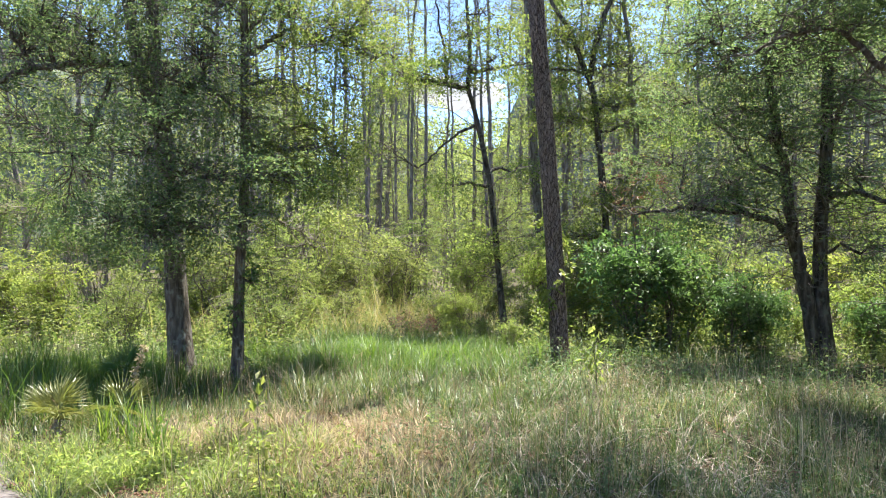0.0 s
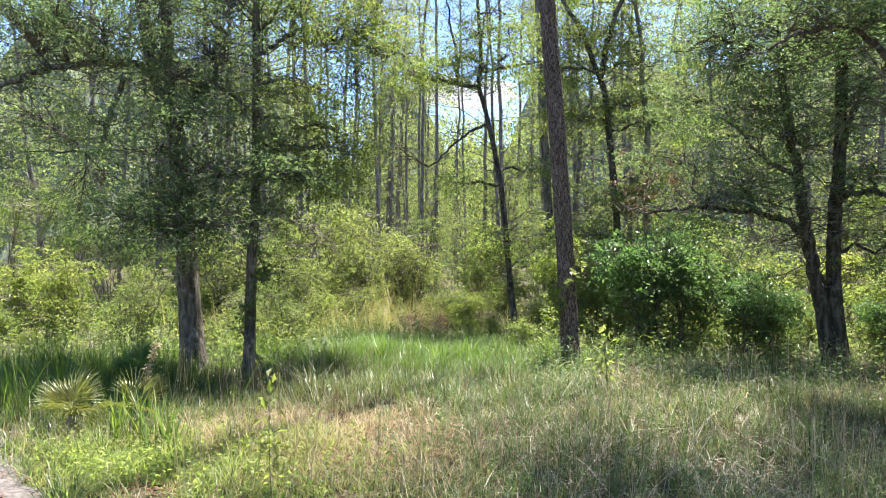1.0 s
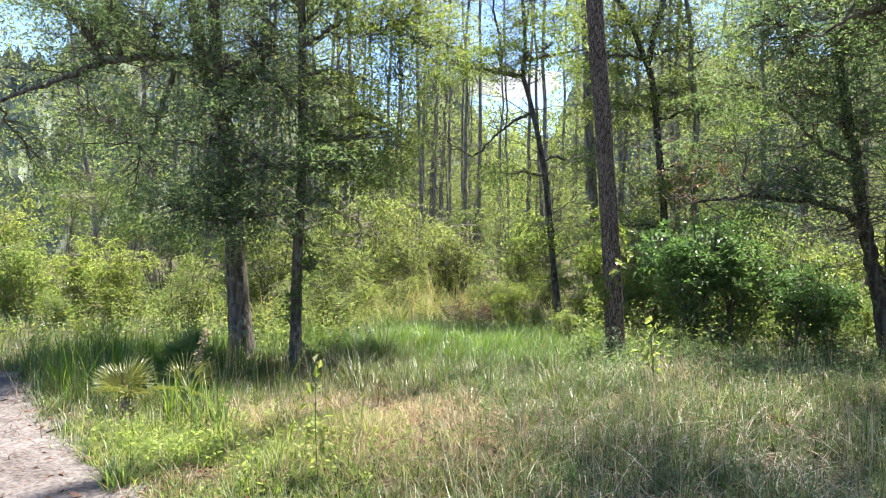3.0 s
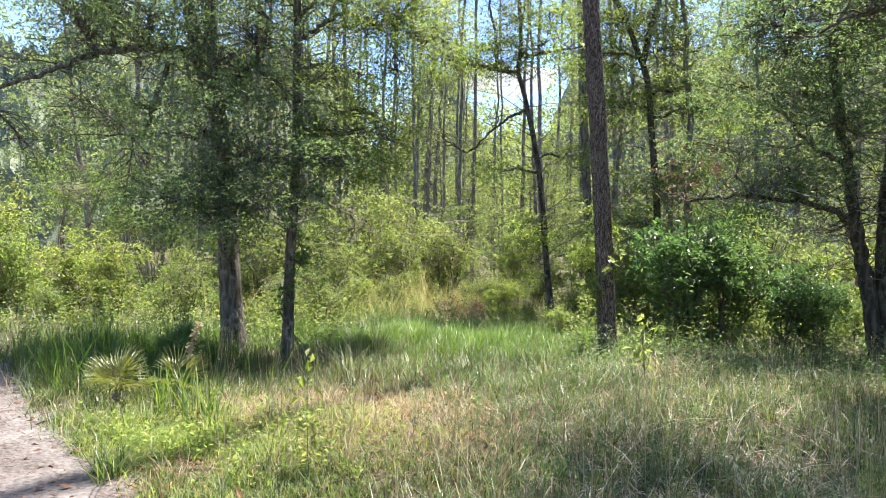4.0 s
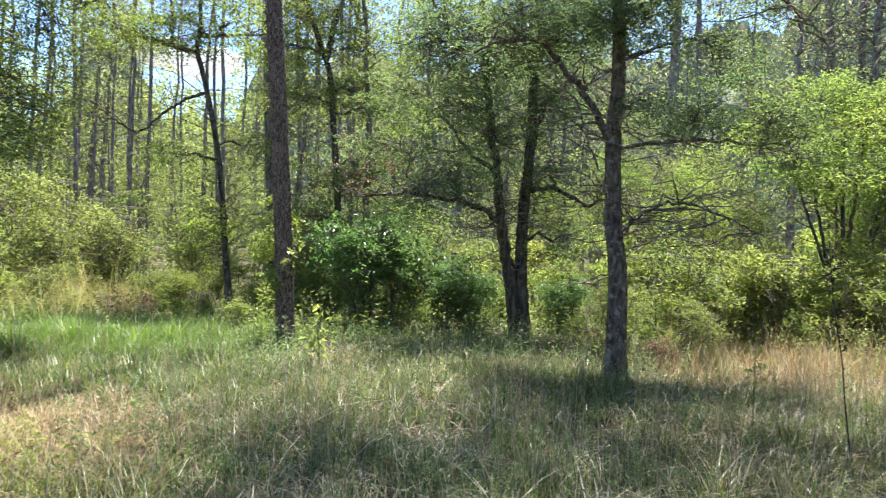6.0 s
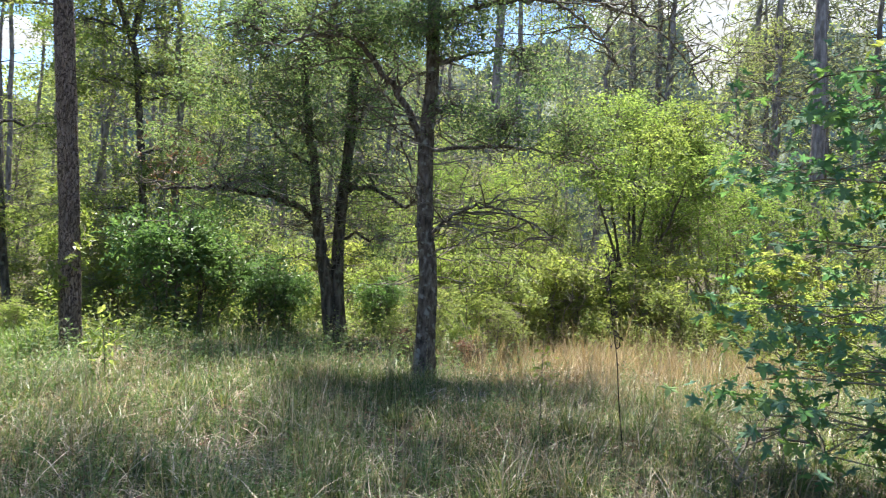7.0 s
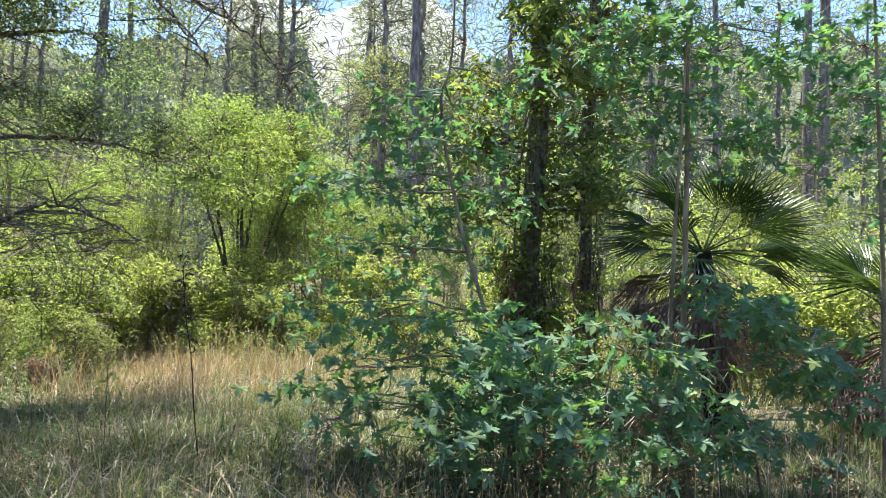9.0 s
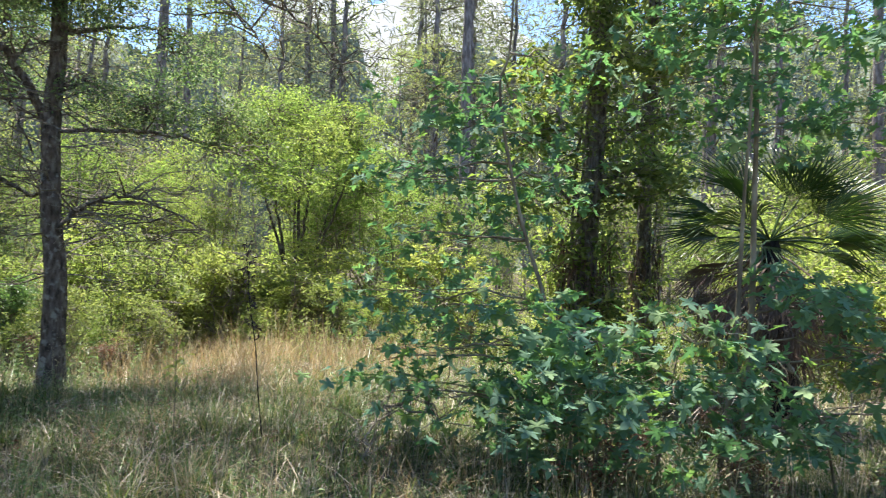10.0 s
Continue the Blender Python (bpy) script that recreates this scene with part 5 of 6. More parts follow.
bits = leaf_blades(np.stack([bx, by, ground_height(bx, by) + 0.045], 1), unit(rng.normal(0, 1, (4200, 3)) * [1, 1, 0.15]), unit(rng.normal(0, 0.3, (4200, 3)) + [0, 0, 1]),
                   rng.uniform(0.012, 0.06, 4200), rng.uniform(0.002, 0.01, 4200))
tagged(new("path_litter", mesh_of("path_litter", *bits, DEAD_LEAF)), "brown leaf scraps and pine straw on the sandy path", "leaves", kind="stuff")
tagged(new("leaf_litter", mesh_of("leaf_litter", *litter, DEAD_LEAF)), "scattered dry brown leaves", "leaves", kind="stuff")


rng = np.random.default_rng(54)
# ---- palms ----
def frond_mesh(name, stalk, reach, ribs, sweep, material, droop=0.25, slim=0.62):
    """A fan frond: a stalk along x, then folded blades that spread out from its end."""
    pieces = []
    v, f = tube([(0, 0, 0), (stalk * 0.5, 0, 0.02), (stalk, 0, 0)], [0.011, 0.009, 0.007], 4)
    pieces.append((v, np.vstack([f[:, [0, 1, 2]], f[:, [0, 2, 3]]])))
    for k in range(ribs):
        a = radians(-sweep + 2 * sweep * k / (ribs - 1) + rng.normal(0, 1.2))
        way, side = np.array([math.cos(a), math.sin(a), 0]), np.array([-math.sin(a), math.cos(a), 0])
        long = reach * (0.75 + 0.25 * math.cos(a * 0.8)) * rng.uniform(0.92, 1.05)
        w = long * math.pi * sweep / 180 / ribs * slim
        hub = np.array([stalk, 0, 0])
        sag = droop * long * rng.uniform(0.5, 1.4)
        p1, p2, p3 = hub + way * long * 0.45 + [0, 0, 0.04 * long], hub + way * long * 0.78 - [0, 0, sag * 0.3], hub + way * long - [0, 0, sag]
        fold = np.array([0, 0, w * 0.45])
        v = np.array([hub, p1 - side * w * 0.5 + fold, p1 - fold * 0.3, p1 + side * w * 0.5 + fold, p2 - side * w * 0.28, p2 + side * w * 0.28, p3])
        pieces.append((v, np.array([[0, 1, 2], [0, 2, 3], [1, 4, 2], [2, 4, 5], [2, 5, 3], [4, 6, 5]])))
    v, f = joined(pieces)
    same = np.arange(len(v))
    same[12::7] = 8
    return mesh_of(name, v, same[f], material)


def frond_pose(base, bearing, rise, twist=0.0):
    return Matrix.Translation(base) @ Euler((0, 0, radians(bearing))).to_matrix().to_4x4() @ Euler((radians(twist), -radians(rise), 0)).to_matrix().to_4x4()


def fan_palm(name, label, place, trunk, thick, fronds, dead, stalk, reach, leaf, trunk_material, ribs=26, sweep=100, rises=(10, 75), shown=(), slim=0.62):
    root = thing(name, label, "palm", place)
    line = curve_points(trunk, 8)
    part("trunk", mesh_of("trunk", *tube(line, np.linspace(thick, thick * 0.45, len(line)), 9, 0.12), trunk_material), root)
    heart = Vector(trunk[-1])
    kinds = [frond_mesh("frond", stalk * f, reach * f, ribs, sweep, leaf, d, slim) for f, d in ((1, 0.12), (0.9, 0.22), (1.1, 0.18))]
    for k in range(fronds):
        rise = rises[0] + (rises[1] - rises[0]) * ((k * 0.618) % 1)
        ob = part("frond", kinds[k % 3], root)
        ob.matrix_basis = frond_pose(heart, k * 137.5 + rng.normal(0, 18), rise + rng.normal(0, 9), rng.normal(0, 24))
    for bearing, rise, twist in shown:
        part("frond", kinds[0], root).matrix_basis = frond_pose(heart, bearing, rise, twist)
    if dead:
        withered = [frond_mesh("dead_frond", stalk, reach * f, ribs - 4, sweep * 0.55, DEAD_FROND, 0.5) for f in (0.95, 0.8)]
        for k in range(dead):
            ob = part("dead_frond", withered[k % 2], root, "withered grey-brown frond")
            down = heart - Vector((0, 0, 0.06 * (k % 6) + 0.08))
            ob.matrix_basis = frond_pose(down, k * 137.5 + 40, -rng.uniform(14, 68), rng.normal(0, 25))
    return root


fan_palm("fan_palm", "fan palm with green fronds over a skirt of dead ones", (7.2, 0.02, 0), [(0, 0, -0.1), (-0.06, 0.12, 0.8), (-0.12, 0.2, 1.62)], 0.15, 5, 46, 0.42, 0.66, PALM_LEAF, CHARRED, 24, 58, (-14, 10), ((-67, 38, 84), (-72, 4, 20), (-60, -12, 24), (113, 14, -16), (108, 2, -24), (96, 26, -12), (150, 40, -25), (-67, 58, 70), (-40, 66, 40), (80, 62, -30), (-90, 24, 50)), 0.66)
fan_palm("fan_palm", "smaller fan palm with brown hanging fronds", (8.05, -1.45, 0), [(0, 0, -0.1), (-0.03, 0.03, 0.6), (-0.08, 0.08, 1.1)], 0.12, 12, 56, 0.4, 0.7, PALM_LEAF, CHARRED, 22, 66, (0, 50))
fan_palm("palmetto", "small dusty green palmetto in the grass", (-2.98, 5.38, 0), [(0, 0, -0.05), (0.02, 0, 0.08), (0.03, 0, 0.15)], 0.05, 15, 6, 0.12, 0.26, PALMETTO_LEAF, DEAD_WOOD, 15, 80, (10, 80), slim=0.4)
fan_palm("palmetto", "narrow-leaved palmetto with upright fronds", (-2.5, 5.45, 0), [(0, 0, -0.05), (0, 0.02, 0.1), (0, 0.02, 0.16)], 0.04, 8, 4, 0.14, 0.24, PALMETTO_LEAF, DEAD_WOOD, 11, 50, (30, 85), slim=0.4)
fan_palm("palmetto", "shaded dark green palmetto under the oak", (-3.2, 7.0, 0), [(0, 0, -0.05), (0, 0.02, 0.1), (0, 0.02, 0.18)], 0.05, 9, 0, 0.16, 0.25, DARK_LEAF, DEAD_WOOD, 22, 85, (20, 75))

rng = np.random.default_rng(55)
# ---- sweetgum thicket ----
GUM_STAR = [(0.0, -0.06), (0.16, -0.12), (0.32, -0.22), (0.56, -0.17), (0.4, 0.0), (0.23, 0.08), (0.47, 0.11), (0.74, 0.36), (0.46, 0.41), (0.2, 0.34), (0.25, 0.6), (0.0, 0.98),
            (-0.25, 0.6), (-0.2, 0.34), (-0.46, 0.41), (-0.74, 0.36), (-0.47, 0.11), (-0.23, 0.08), (-0.4, 0.0), (-0.56, -0.17), (-0.32, -0.22), (-0.16, -0.12)]


def star_shape():
    """A five-lobed leaf, one unit wide, its stalk at the origin, its blade along y."""
    rim = np.array([(x, y + 0.25, 0.1 * abs(x) - 0.1 * y * y) for x, y in GUM_STAR])
    v = np.vstack([[(0, 0.45, 0.05)], rim, [(-0.02, 0.24, 0), (0.02, 0.24, 0), (0, -0.3, 0.05)]])
    n = len(rim)
    f = [[0, 1 + k, 1 + (k + 1) % n] for k in range(n)] + [[n + 1, n + 3, n + 2]]
    return v, np.array(f)


STAR_VERTS, STAR_FACES = star_shape()
star_kinds = [mesh_of("leaf", STAR_VERTS * np.array([1, 1, s]), STAR_FACES, GUM_LEAF) for s in (1, 2.2, -0.8)]


def star_leaves(centres, per, spread, size):
    """Places, turns and sizes of lobed leaves hung round their sprays."""
    made = []
    for c in centres:
        for k in range(per):
            off = Vector(rng.normal(0, spread, 3) * np.array([1, 1, 0.6]))
            turn = Euler((rng.normal(-0.7, 0.4), rng.normal(0, 0.35), rng.uniform(0, 6.283)))
            made.append(Matrix.LocRotScale(Vector(c) + off, turn, Vector((1, 1, 1)) * size * rng.uniform(0.6, 1.15)))
    return made


def gum(name, label, stems, masses, single, size=0.088, per=6, bark=SAPLING_BARK):
    """A sweetgum: stem lines, and masses of leafy sprays; the nearest leaves are parts of their own, the rest one mesh."""
    base = np.array(stems[0][0][0])
    root = thing(name, label, "tree", base)
    bones = []
    for points, r0, r1 in stems:
        line = curve_points(np.array(points) - base, 8)
        part("stem", mesh_of("stem", *tube(line, np.linspace(r0, r1, len(line)), 8, 0.05), bark, True), root)
        bones.append(line)
    bones = np.vstack(bones)
    poses, twigs = [], []
    for centre, spread, sprays in masses:
        c = np.array(centre) - base
        near = np.linalg.norm(bones - c, axis=1) + 0.8 * np.maximum(0, bones[:, 2] - c[2])
        bough = wavy(bones[int(np.argmin(near))], c, 6, 0.03)
        branch = part("branch", mesh_of("branch", *tube(bough, np.linspace(0.009, 0.004, 6), 5, 0.05), bark, True), root)
        tips = c + in_ball(sprays) * np.array([spread, spread, spread * 0.6])
        for tip in tips:
            twigs.append(tube(wavy(bough[rng.integers(2, 6)], tip, 4, 0.02), [0.004, 0.003, 0.0025, 0.0015], 3))
        poses += [(m, branch) for m in star_leaves(tips, per, 0.09, size)]
    part("twigwork", mesh_of("twigwork", *joined(twigs), bark), root, kind="stuff")
    poses = [poses[k] for k in rng.permutation(len(poses))]
    for k, (m, branch) in enumerate(poses[:single]):
        part("leaf", star_kinds[k % 3], branch).matrix_basis = m
    rest = []
    for k, (m, branch) in enumerate(poses[single:]):
        a = np.array(m)
        v = STAR_VERTS * np.array([1, 1, (1, 2.2, -0.8)[k % 3]])
        rest.append((v @ a[:3, :3].T + a[:3, 3], STAR_FACES))
    if rest:
        part("foliage", mesh_of("foliage", *joined(rest), GUM_LEAF), root, kind="stuff")
    return root


gum("sweetgum_bush", "low spreading sweetgum with star-shaped blue-green leaves and an added crown overhead",
    # the first stem is drawn up to 5.2 m to hold the unseen roof
    [([(5.05, 1.2, -0.05), (4.95, 1.35, 0.9), (4.9, 1.6, 1.7), (4.85, 1.75, 2.5), (4.9, 1.7, 3.0), (5.0, 1.8, 5.2)], 0.016, 0.005),
     ([(5.0, 1.0, -0.05), (4.8, 0.95, 0.5), (4.65, 1.0, 0.9)], 0.011, 0.004),
     ([(5.05, 0.7, -0.05), (4.8, 0.6, 0.5), (4.6, 0.5, 0.9)], 0.011, 0.004)],
    # unseen leaf roof, added to keep the sun off the bush and grass below
    [(c, 0.75, 20) for c in ((4.6, 3.4, 5.2), (5.2, 3.3, 5.3), (4.2, 3.8, 5.3), (5.0, 4.2, 5.4), (4.0, 3.2, 5.4), (5.6, 3.9, 5.4), (4.4, 1.8, 5.1), (4.3, 2.7, 5.2), (4.6, 1.0, 5.2), (3.9, 2.2, 5.3), (4.2, 0.4, 5.4), (5.0, 1.6, 5.0), (5.4, 2.4, 5.2), (5.9, 3.0, 5.1), (4.8, 2.4, 4.9), (5.6, 1.4, 5.2), (6.1, 2.2, 5.0), (6.2, 1.0, 5.3), (5.9, 0.4, 5.3), (6.6, 0.3, 5.3), (6.5, -0.4, 5.3))]
    + [(c, 0.42, 9 if c[1] < 2.3 else 6) for c in ((5.07, 2.64, 2.56), (5.38, 2.36, 2.37), (5.53, 1.96, 2.66), (5.60, 1.62, 2.84), (5.02, 2.82, 1.99), (5.15, 2.44, 1.94), (5.38, 2.10, 1.98), (5.48, 1.74, 2.23),
                               (5.60, 1.50, 1.96), (5.01, 2.57, 1.53), (5.25, 2.23, 1.50), (5.41, 1.81, 1.59), (4.85, 2.59, 1.09), (4.98, 2.20, 1.04), (4.7, 2.3, 1.9), (4.85, 1.9, 2.4))]
    + [(c, 0.38, 10 if c[1] < 1.9 else 5) for c in ((4.54, 2.47, 0.73), (4.69, 2.20, 0.76), (4.86, 1.91, 0.78), (5.04, 1.62, 0.88), (5.18, 1.35, 0.90), (4.38, 2.21, 0.50), (4.59, 1.89, 0.47), (4.76, 1.60, 0.54), (4.90, 1.35, 0.54), (4.49, 1.58, 0.30),
                               (4.66, 1.16, 0.35), (4.66, 1.41, 1.09), (4.58, 1.11, 0.91), (4.60, 0.84, 0.87), (4.40, 1.28, 0.65), (4.35, 0.92, 0.57), (4.60, 0.61, 0.76), (4.77, 0.46, 1.0), (4.45, 0.48, 0.5), (4.21, 1.23, 0.40), (4.40, 1.04, 0.68))], 290)
gum("sweetgum_bush", "low sweetgum regrowth in front of the palms",
    [([(5.2, -0.3, -0.05), (5.1, -0.2, 0.5), (4.95, 0.0, 0.9)], 0.01, 0.004), ([(5.3, -0.6, -0.05), (5.4, -0.7, 0.6), (5.4, -0.5, 1.1)], 0.01, 0.004)],
    [((4.74, 0.31, 0.71), 0.36, 9), ((4.97, 0.03, 0.80), 0.22, 5), ((5.12, -0.27, 0.52), 0.22, 4), ((5.47, -0.58, 1.04), 0.36, 6), ((5.44, -0.73, 0.65), 0.36, 6), ((4.95, -0.36, 0.44), 0.36, 6), ((4.55, 0.28, 0.38), 0.36, 8), ((5.33, -0.27, 1.16), 0.24, 4)], 160)
gum("sweetgum_sapling", "slim twin-stemmed sweetgum sapling with star-shaped leaves",
    [([(5.6, 0.26, -0.05), (5.54, 0.22, 0.98), (5.51, 0.22, 1.73), (5.49, 0.22, 2.30), (5.47, 0.23, 2.79), (5.46, 0.21, 3.25), (5.4, 0.2, 4.4)], 0.024, 0.008),
     ([(5.42, 0.38, -0.05), (5.40, 0.30, 0.83), (5.39, 0.28, 1.43), (5.38, 0.27, 1.80), (5.37, 0.25, 2.28), (5.3, 0.2, 3.6)], 0.02, 0.007)],
    [(c, 0.4, 10) for c in ((5.44, 0.29, 2.87), (5.42, 0.55, 3.04), (5.53, 0.11, 2.57), (5.74, -0.12, 2.88), (5.49, 0.66, 2.60), (5.70, 0.01, 2.29), (5.40, 0.41, 2.26), (5.81, -0.29, 3.08), (5.75, -0.34, 2.33), (5.60, 0.86, 3.14), (5.35, 0.22, 3.13), (5.4, 0.4, 3.7), (5.6, -0.1, 4.0))]
    + [(c, 0.26, 9) for c in ((4.80, 0.17, 0.75), (4.75, 0.07, 0.42), (5.32, -0.26, 1.17), (5.29, -0.42, 0.91), (5.51, -0.64, 0.84), (5.46, -0.09, 1.30))], 200)
gum("sweetgum_sapling", "tall slim sweetgum sapling beside the palms",
    [([(6.0, -1.0, -0.05), (6.0, -0.98, 1.2), (6.02, -0.95, 2.2), (6.0, -0.9, 3.4), (6.0, -0.9, 4.4)], 0.018, 0.007)],
    [(c, 0.4, 10) for c in ((5.99, -0.88, 2.61), (6.02, -0.75, 3.02), (6.04, -0.96, 2.24), (6.1, -1.3, 2.8), (6.1, -1.2, 1.8), (5.95, -1.1, 3.4))], 60)


rng = np.random.default_rng(56)
# ---- single plants in the grass ----
def stem_plant(name, label, points, thick, leaf, leaf_size, count, spread, bark, category="plant", start=0.3):
    base = np.array(points[0], float)
    root = thing(name, label, category, base)
    line = curve_points(np.array(points) - base, 6)
    part("stem", mesh_of("stem", *tube(line, np.linspace(thick, thick * 0.5, len(line)), 6, 0.05), bark, True), root)
    u = rng.uniform(start, 1, count)
    at = line[(u * (len(line) - 1)).astype(int)]
    part("leaves", mesh_of("leaves", *leaves_scattered(at, 2, spread, leaf_size, 0.5, 0, 1.2), leaf), root)
    return root


stem_plant("shrub_seedling", "upright seedling with glossy green leaves", [(-0.97, 3.95, -0.02), (-1.0, 4.0, 0.3), (-1.02, 4.07, 0.72)], 0.0035, LIME_LEAF, 0.075, 17, 0.025, TWIG)
stem_plant("shrub_seedling", "yellow-green seedling catching the sun", [(1.6, 7.1, -0.02), (1.58, 7.1, 0.3), (1.55, 7.1, 0.55)], 0.007, LIME_LEAF, 0.09, 30, 0.06, TWIG)
stem_plant("dead_weed_stalk", "tall dark dead stalk with dry seed pods", [(4.23, 3.14, -0.05), (4.19, 3.18, 0.40), (4.17, 3.20, 0.70), (4.14, 3.24, 1.00), (4.12, 3.26, 1.27), (4.11, 3.27, 1.45)], 0.005, POD, 0.04, 46, 0.016, CHARRED, start=0.35)
stem_plant("weed_stalk", "thin weed stalk with a few pale leaves", [(3.81, 3.55, -0.02), (3.80, 3.54, 0.49), (3.79, 3.53, 0.8)], 0.004, LIME_LEAF, 0.05, 16, 0.04, TWIG, start=0.6)
stem_plant("grass_plume", "single tall dry plume of grass", [(-2.52, 5.68, -0.02), (-2.5, 5.7, 0.4), (-2.42, 5.73, 0.7)], 0.004, SEED_HEAD, 0.035, 70, 0.006, DEAD_WOOD, start=0.5)

rng = np.random.default_rng(57)
# tall spiky clump by the palmetto, dry arching stalks, and vines at the pine's foot
def tuft(name, label, x, y, count, height, width, lean, bend, material, spread=0.05):
    px, py = x + rng.normal(0, spread, count), y + rng.normal(0, spread, count)
    v = blades(px, py, height * rng.uniform(0.6, 1.1, count), np.full(count, width), lean * rng.uniform(0, 1.5, count), bend * rng.uniform(0.2, 1.5, count), 4)
    return tagged(new(name, mesh_of(name, *v, material)), label, "grass", kind="stuff")


for x, y, h in ((-2.2, 5.05, 0.5), (-2.0, 4.95, 0.42), (-2.45, 5.2, 0.48)):
    tuft("grass_tuft", "upright clump of broad light green grass blades", x, y, 36, h, 0.013, 0.2, 0.3, LUSH_BLADE, 0.08)
for k in range(26):
    bearing, r = rng.uniform(-95, 24), 3.6 + 5.2 * rng.uniform(0, 1)
    x, y = polar(bearing, r)
    if off_path(np.array([x]), np.array([y]), 1.1)[0]:
        tuft("grass_tuft", "dark green tussock of wiry grass", x + 0.3, y, 55, rng.uniform(0.2, 0.33), 0.005, 0.5, 0.7, GREEN_BLADE, 0.08)
for k in range(28):
    bearing, r = rng.uniform(-95, 24), 3.4 + 5.6 * rng.uniform(0, 1)
    x, y = polar(bearing, r)
    if off_path(np.array([x]), np.array([y]), 1.1)[0]:
        tuft("dry_tussock", "arching tussock of pale dry grass", x + 0.3, y, 45, rng.uniform(0.3, 0.5), 0.0045, 0.5, 1.1, DRY_BLADE, 0.1)


def vine(name, label, trunk_points, reach, turns, leaf, size, count):
    base = np.array(trunk_points[0], float)
    root = thing(name, label, "vine", base)
    line = curve_points(np.array(trunk_points) - base, 10)
    u = np.linspace(0, 1, len(line)) * turns * 2 * np.pi
    line = line + np.stack([np.cos(u), np.sin(u), np.zeros(len(u))], 1) * reach
    part("stem", mesh_of("stem", *tube(line, np.linspace(0.008, 0.003, len(line)), 5), TWIG, True), root)
    part("leaves", mesh_of("leaves", *leaves_round(line[rng.integers(0, len(line), count)], 5, 0.09, size, 0.6), leaf), root, kind="stuff")
    return root


vine("climbing_vine", "green vine climbing the foot of the pine", [(1.5, 9.05, 0), (1.45, 9.04, 1.0), (1.38, 9.03, 2.0)], 0.2, 1.4, MID_LEAF, 0.07, 70)
vine("climbing_vine", "leafy vine winding up the slim oak", [(-2.42, 8.2, 0), (-2.4, 8.2, 0.9), (-2.37, 8.2, 1.9)], 0.13, 1.6, DARK_LEAF, 0.06, 60)
vine("climbing_vine", "vine on the dark twin trunk", [(5.0, 9.1, 0.2), (4.95, 9.1, 1.2), (5.0, 9.1, 2.4)], 0.14, 1.2, MID_LEAF, 0.06, 40)


def vine_mantle(name, label, foot, top, reach, leaf, size, count, brown):
    """A tangle that hides a trunk: ropes, leaves all round, and a brown fringe of dead growth hanging low."""
    base, lift = np.array(foot, float), np.array(top, float) - np.array(foot, float)
    root = thing(name, label, "vine", base)
    for k in range(5):
        a, u = rng.uniform(0, 6.28), np.linspace(0, 1, 26)[:, None]
        turn = a + 2.2 * u[:, 0] * rng.choice([-1, 1])
        rope = lift * u + np.stack([np.cos(turn), np.sin(turn), 0 * turn], 1) * reach * 0.7 + rng.normal(0, 0.015, (26, 3))
        part("rope", mesh_of("rope", *tube(rope, np.linspace(0.014, 0.006, 26), 5, 0.08), TWIG, True), root)
    a, u = rng.uniform(0, 6.28, count), rng.uniform(0.04, 1, count) ** 1.15
    centres = lift * u[:, None] + np.stack([np.cos(a), np.sin(a), 0 * a], 1) * (reach * rng.uniform(0.6, 1.5, count))[:, None]
    part("leaves", mesh_of("leaves", *leaves_round(centres, 7, 0.09, size, 0.55, 0.5, 0.9), leaf), root, kind="stuff")
    n = brown
    a, z = rng.uniform(0, 6.28, n), rng.uniform(0.75, 1.75, n)
    hang = np.stack([np.cos(a) * reach * rng.uniform(0.7, 1.2, n), np.sin(a) * reach * rng.uniform(0.7, 1.2, n), z], 1)
    way = unit(np.stack([np.cos(a) * 0.25, np.sin(a) * 0.25, -np.ones(n)], 1) + rng.normal(0, 0.15, (n, 3)))
    face = unit(np.stack([np.cos(a), np.sin(a), 0 * a], 1) + rng.normal(0, 0.3, (n, 3)))
    fringe = leaf_blades(hang, way, face, rng.uniform(0.12, 0.36, n), rng.uniform(0.006, 0.018, n))
    part("fringe", mesh_of("fringe", *fringe, DEAD_FROND), root, "dead brown hanging growth", "stuff")
    return root


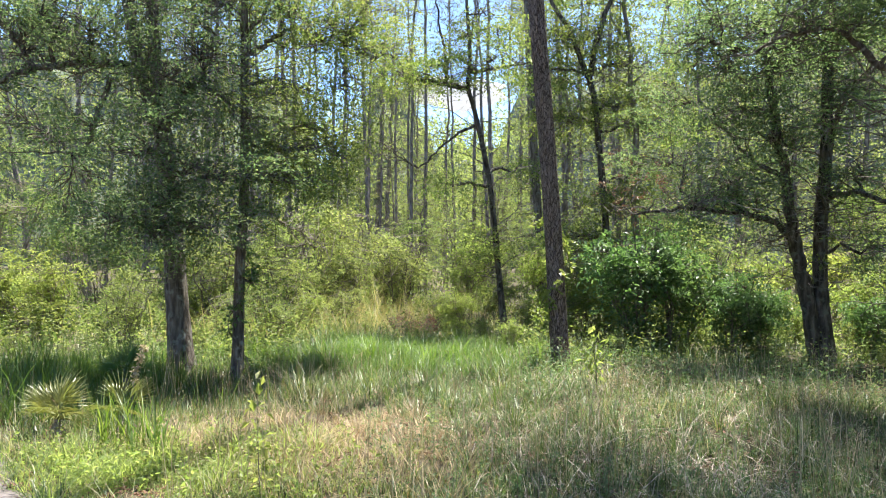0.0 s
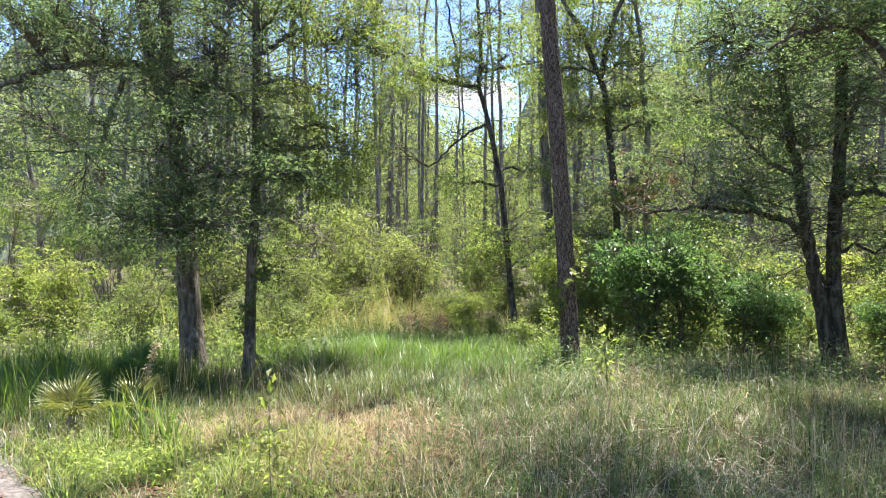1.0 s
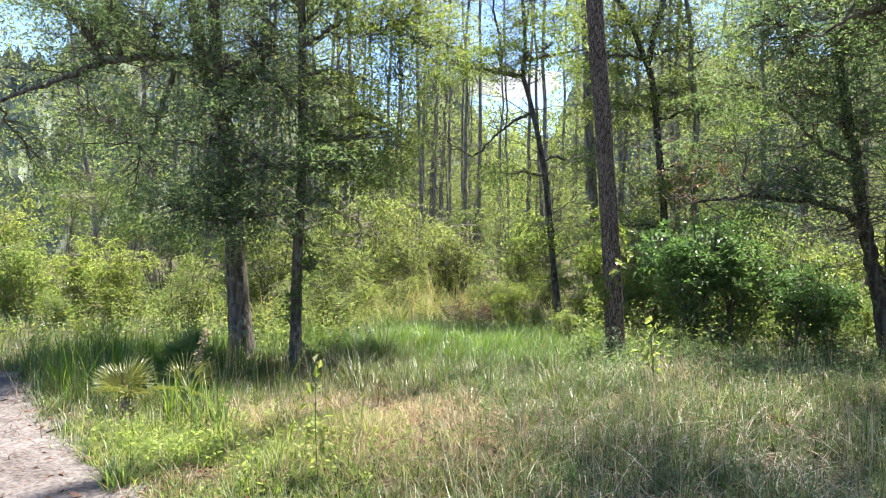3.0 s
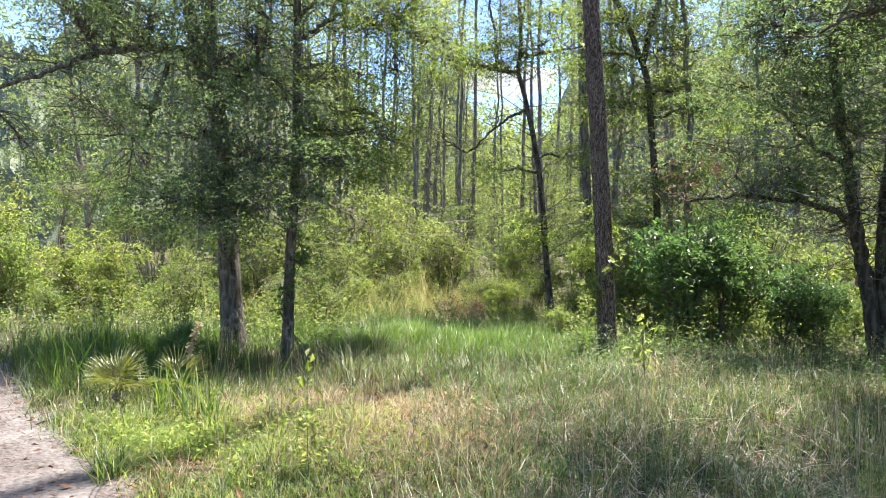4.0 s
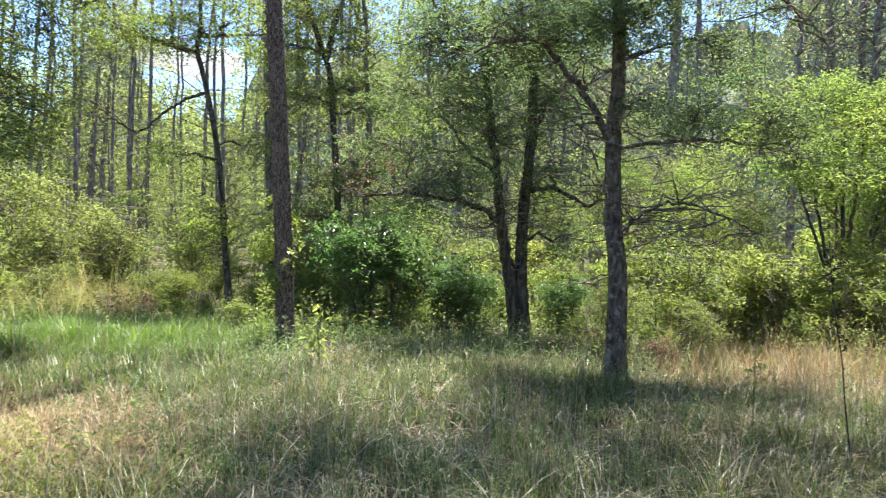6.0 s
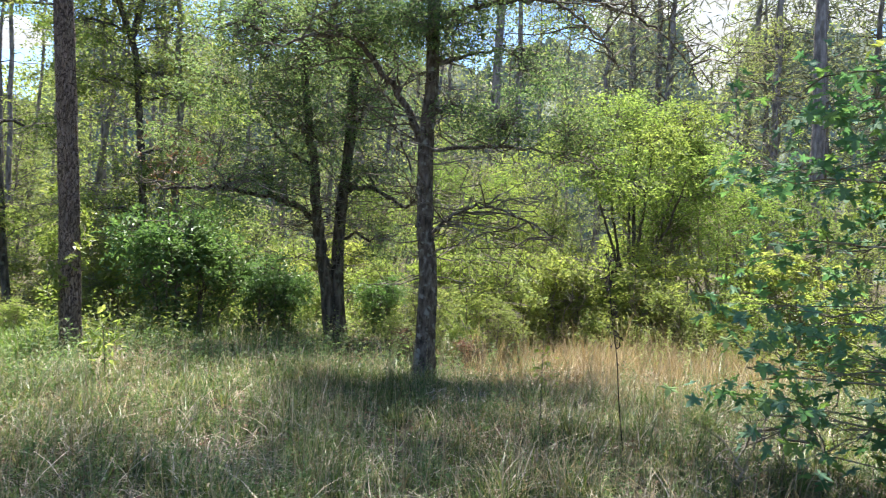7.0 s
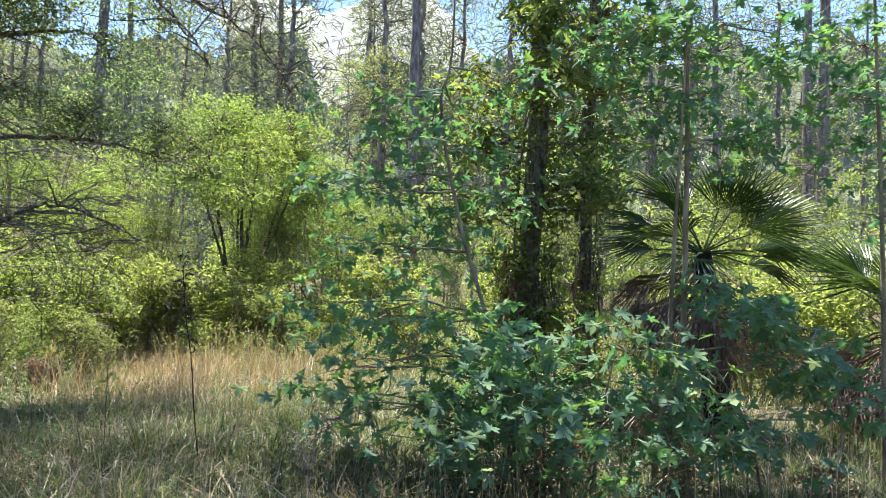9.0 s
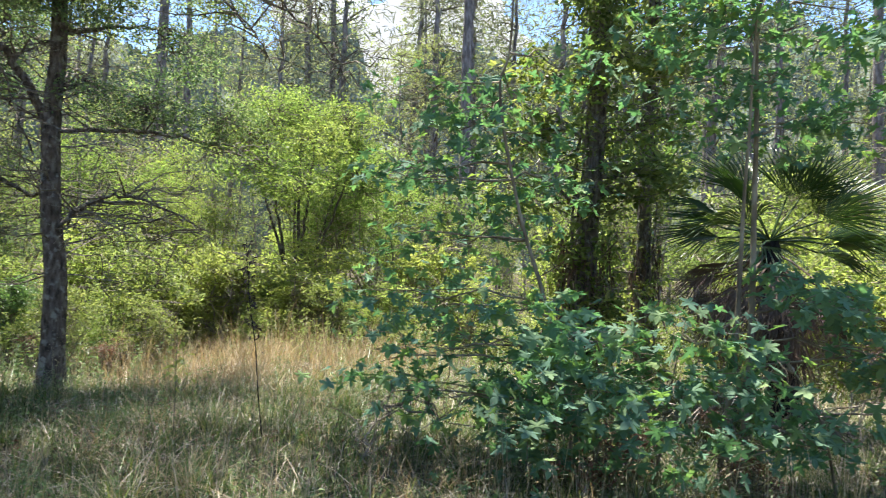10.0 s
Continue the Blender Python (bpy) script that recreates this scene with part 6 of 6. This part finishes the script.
vine_mantle("climbing_vine", "thick vine tangle with brown dead growth round a trunk", (7.8, 2.06, 0), (7.7, 1.92, 4.6), 0.24, MID_LEAF, 0.065, 620, 300)
vine_mantle("climbing_vine", "leafy vine round a thin brown trunk", (8.66, 1.6, 0), (8.54, 1.57, 4.4), 0.13, MID_LEAF, 0.07, 260, 120)


def dead_branch(name, label, start, ends, leaf=None):
    """A snagged, bare dead branch: a few forked sticks from one point."""
    base = np.array(start, float)
    root = thing(name, label, "branch", base)
    twigs, tips = [], []
    for end in ends:
        line = wavy((0, 0, 0), np.array(end) - base, 7, 0.05)
        part("stick", mesh_of("stick", *tube(line, np.linspace(0.013, 0.004, 7), 5, 0.05), DEAD_WOOD, True), root)
        for k in range(22):
            a = line[rng.integers(1, 7)]
            b = a + rng.normal(0, 0.2, 3)
            twigs.append(tube(wavy(a, b, 4, 0.03), [0.005, 0.004, 0.003, 0.0015], 3))
            tips.append(b)
    part("twigwork", mesh_of("twigwork", *joined(twigs), DEAD_WOOD), root, kind="stuff")
    if leaf:
        part("foliage", mesh_of("foliage", *leaves_round(tips, 9, 0.1, 0.06), leaf), root, "withered brown leaves")
    return root


dead_branch("dead_branch", "bare bleached dead branch caught in undergrowth", (-2.2, 9.2, 1.9), [(-1.75, 9.3, 1.55), (-1.5, 9.2, 1.35), (-1.9, 9.6, 1.4)])
dead_branch("dead_branch", "dead branch with withered brown leaves", (3.3, 11.2, 2.9), [(2.6, 11.1, 2.6), (2.9, 10.9, 2.2), (3.7, 11.0, 2.4)], DEAD_LEAF)
dead_branch("dead_branch", "grey dead branch hanging beside the oak", (4.7, 6.2, 1.7), [(5.3, 5.6, 1.8), (5.6, 5.3, 1.5), (5.2, 5.7, 1.4)])
dead_branch("dead_branch", "bare grey branch fallen across the grass", (5.0, 2.6, 0.25), [(4.2, 2.3, 0.1), (4.6, 1.9, 0.3)])
dead_branch("dead_branch", "bare sticks below the palm skirt", (6.4, 0.1, 0.2), [(5.6, 0.5, 0.45), (5.8, -0.4, 0.4), (6.2, -0.9, 0.5)])
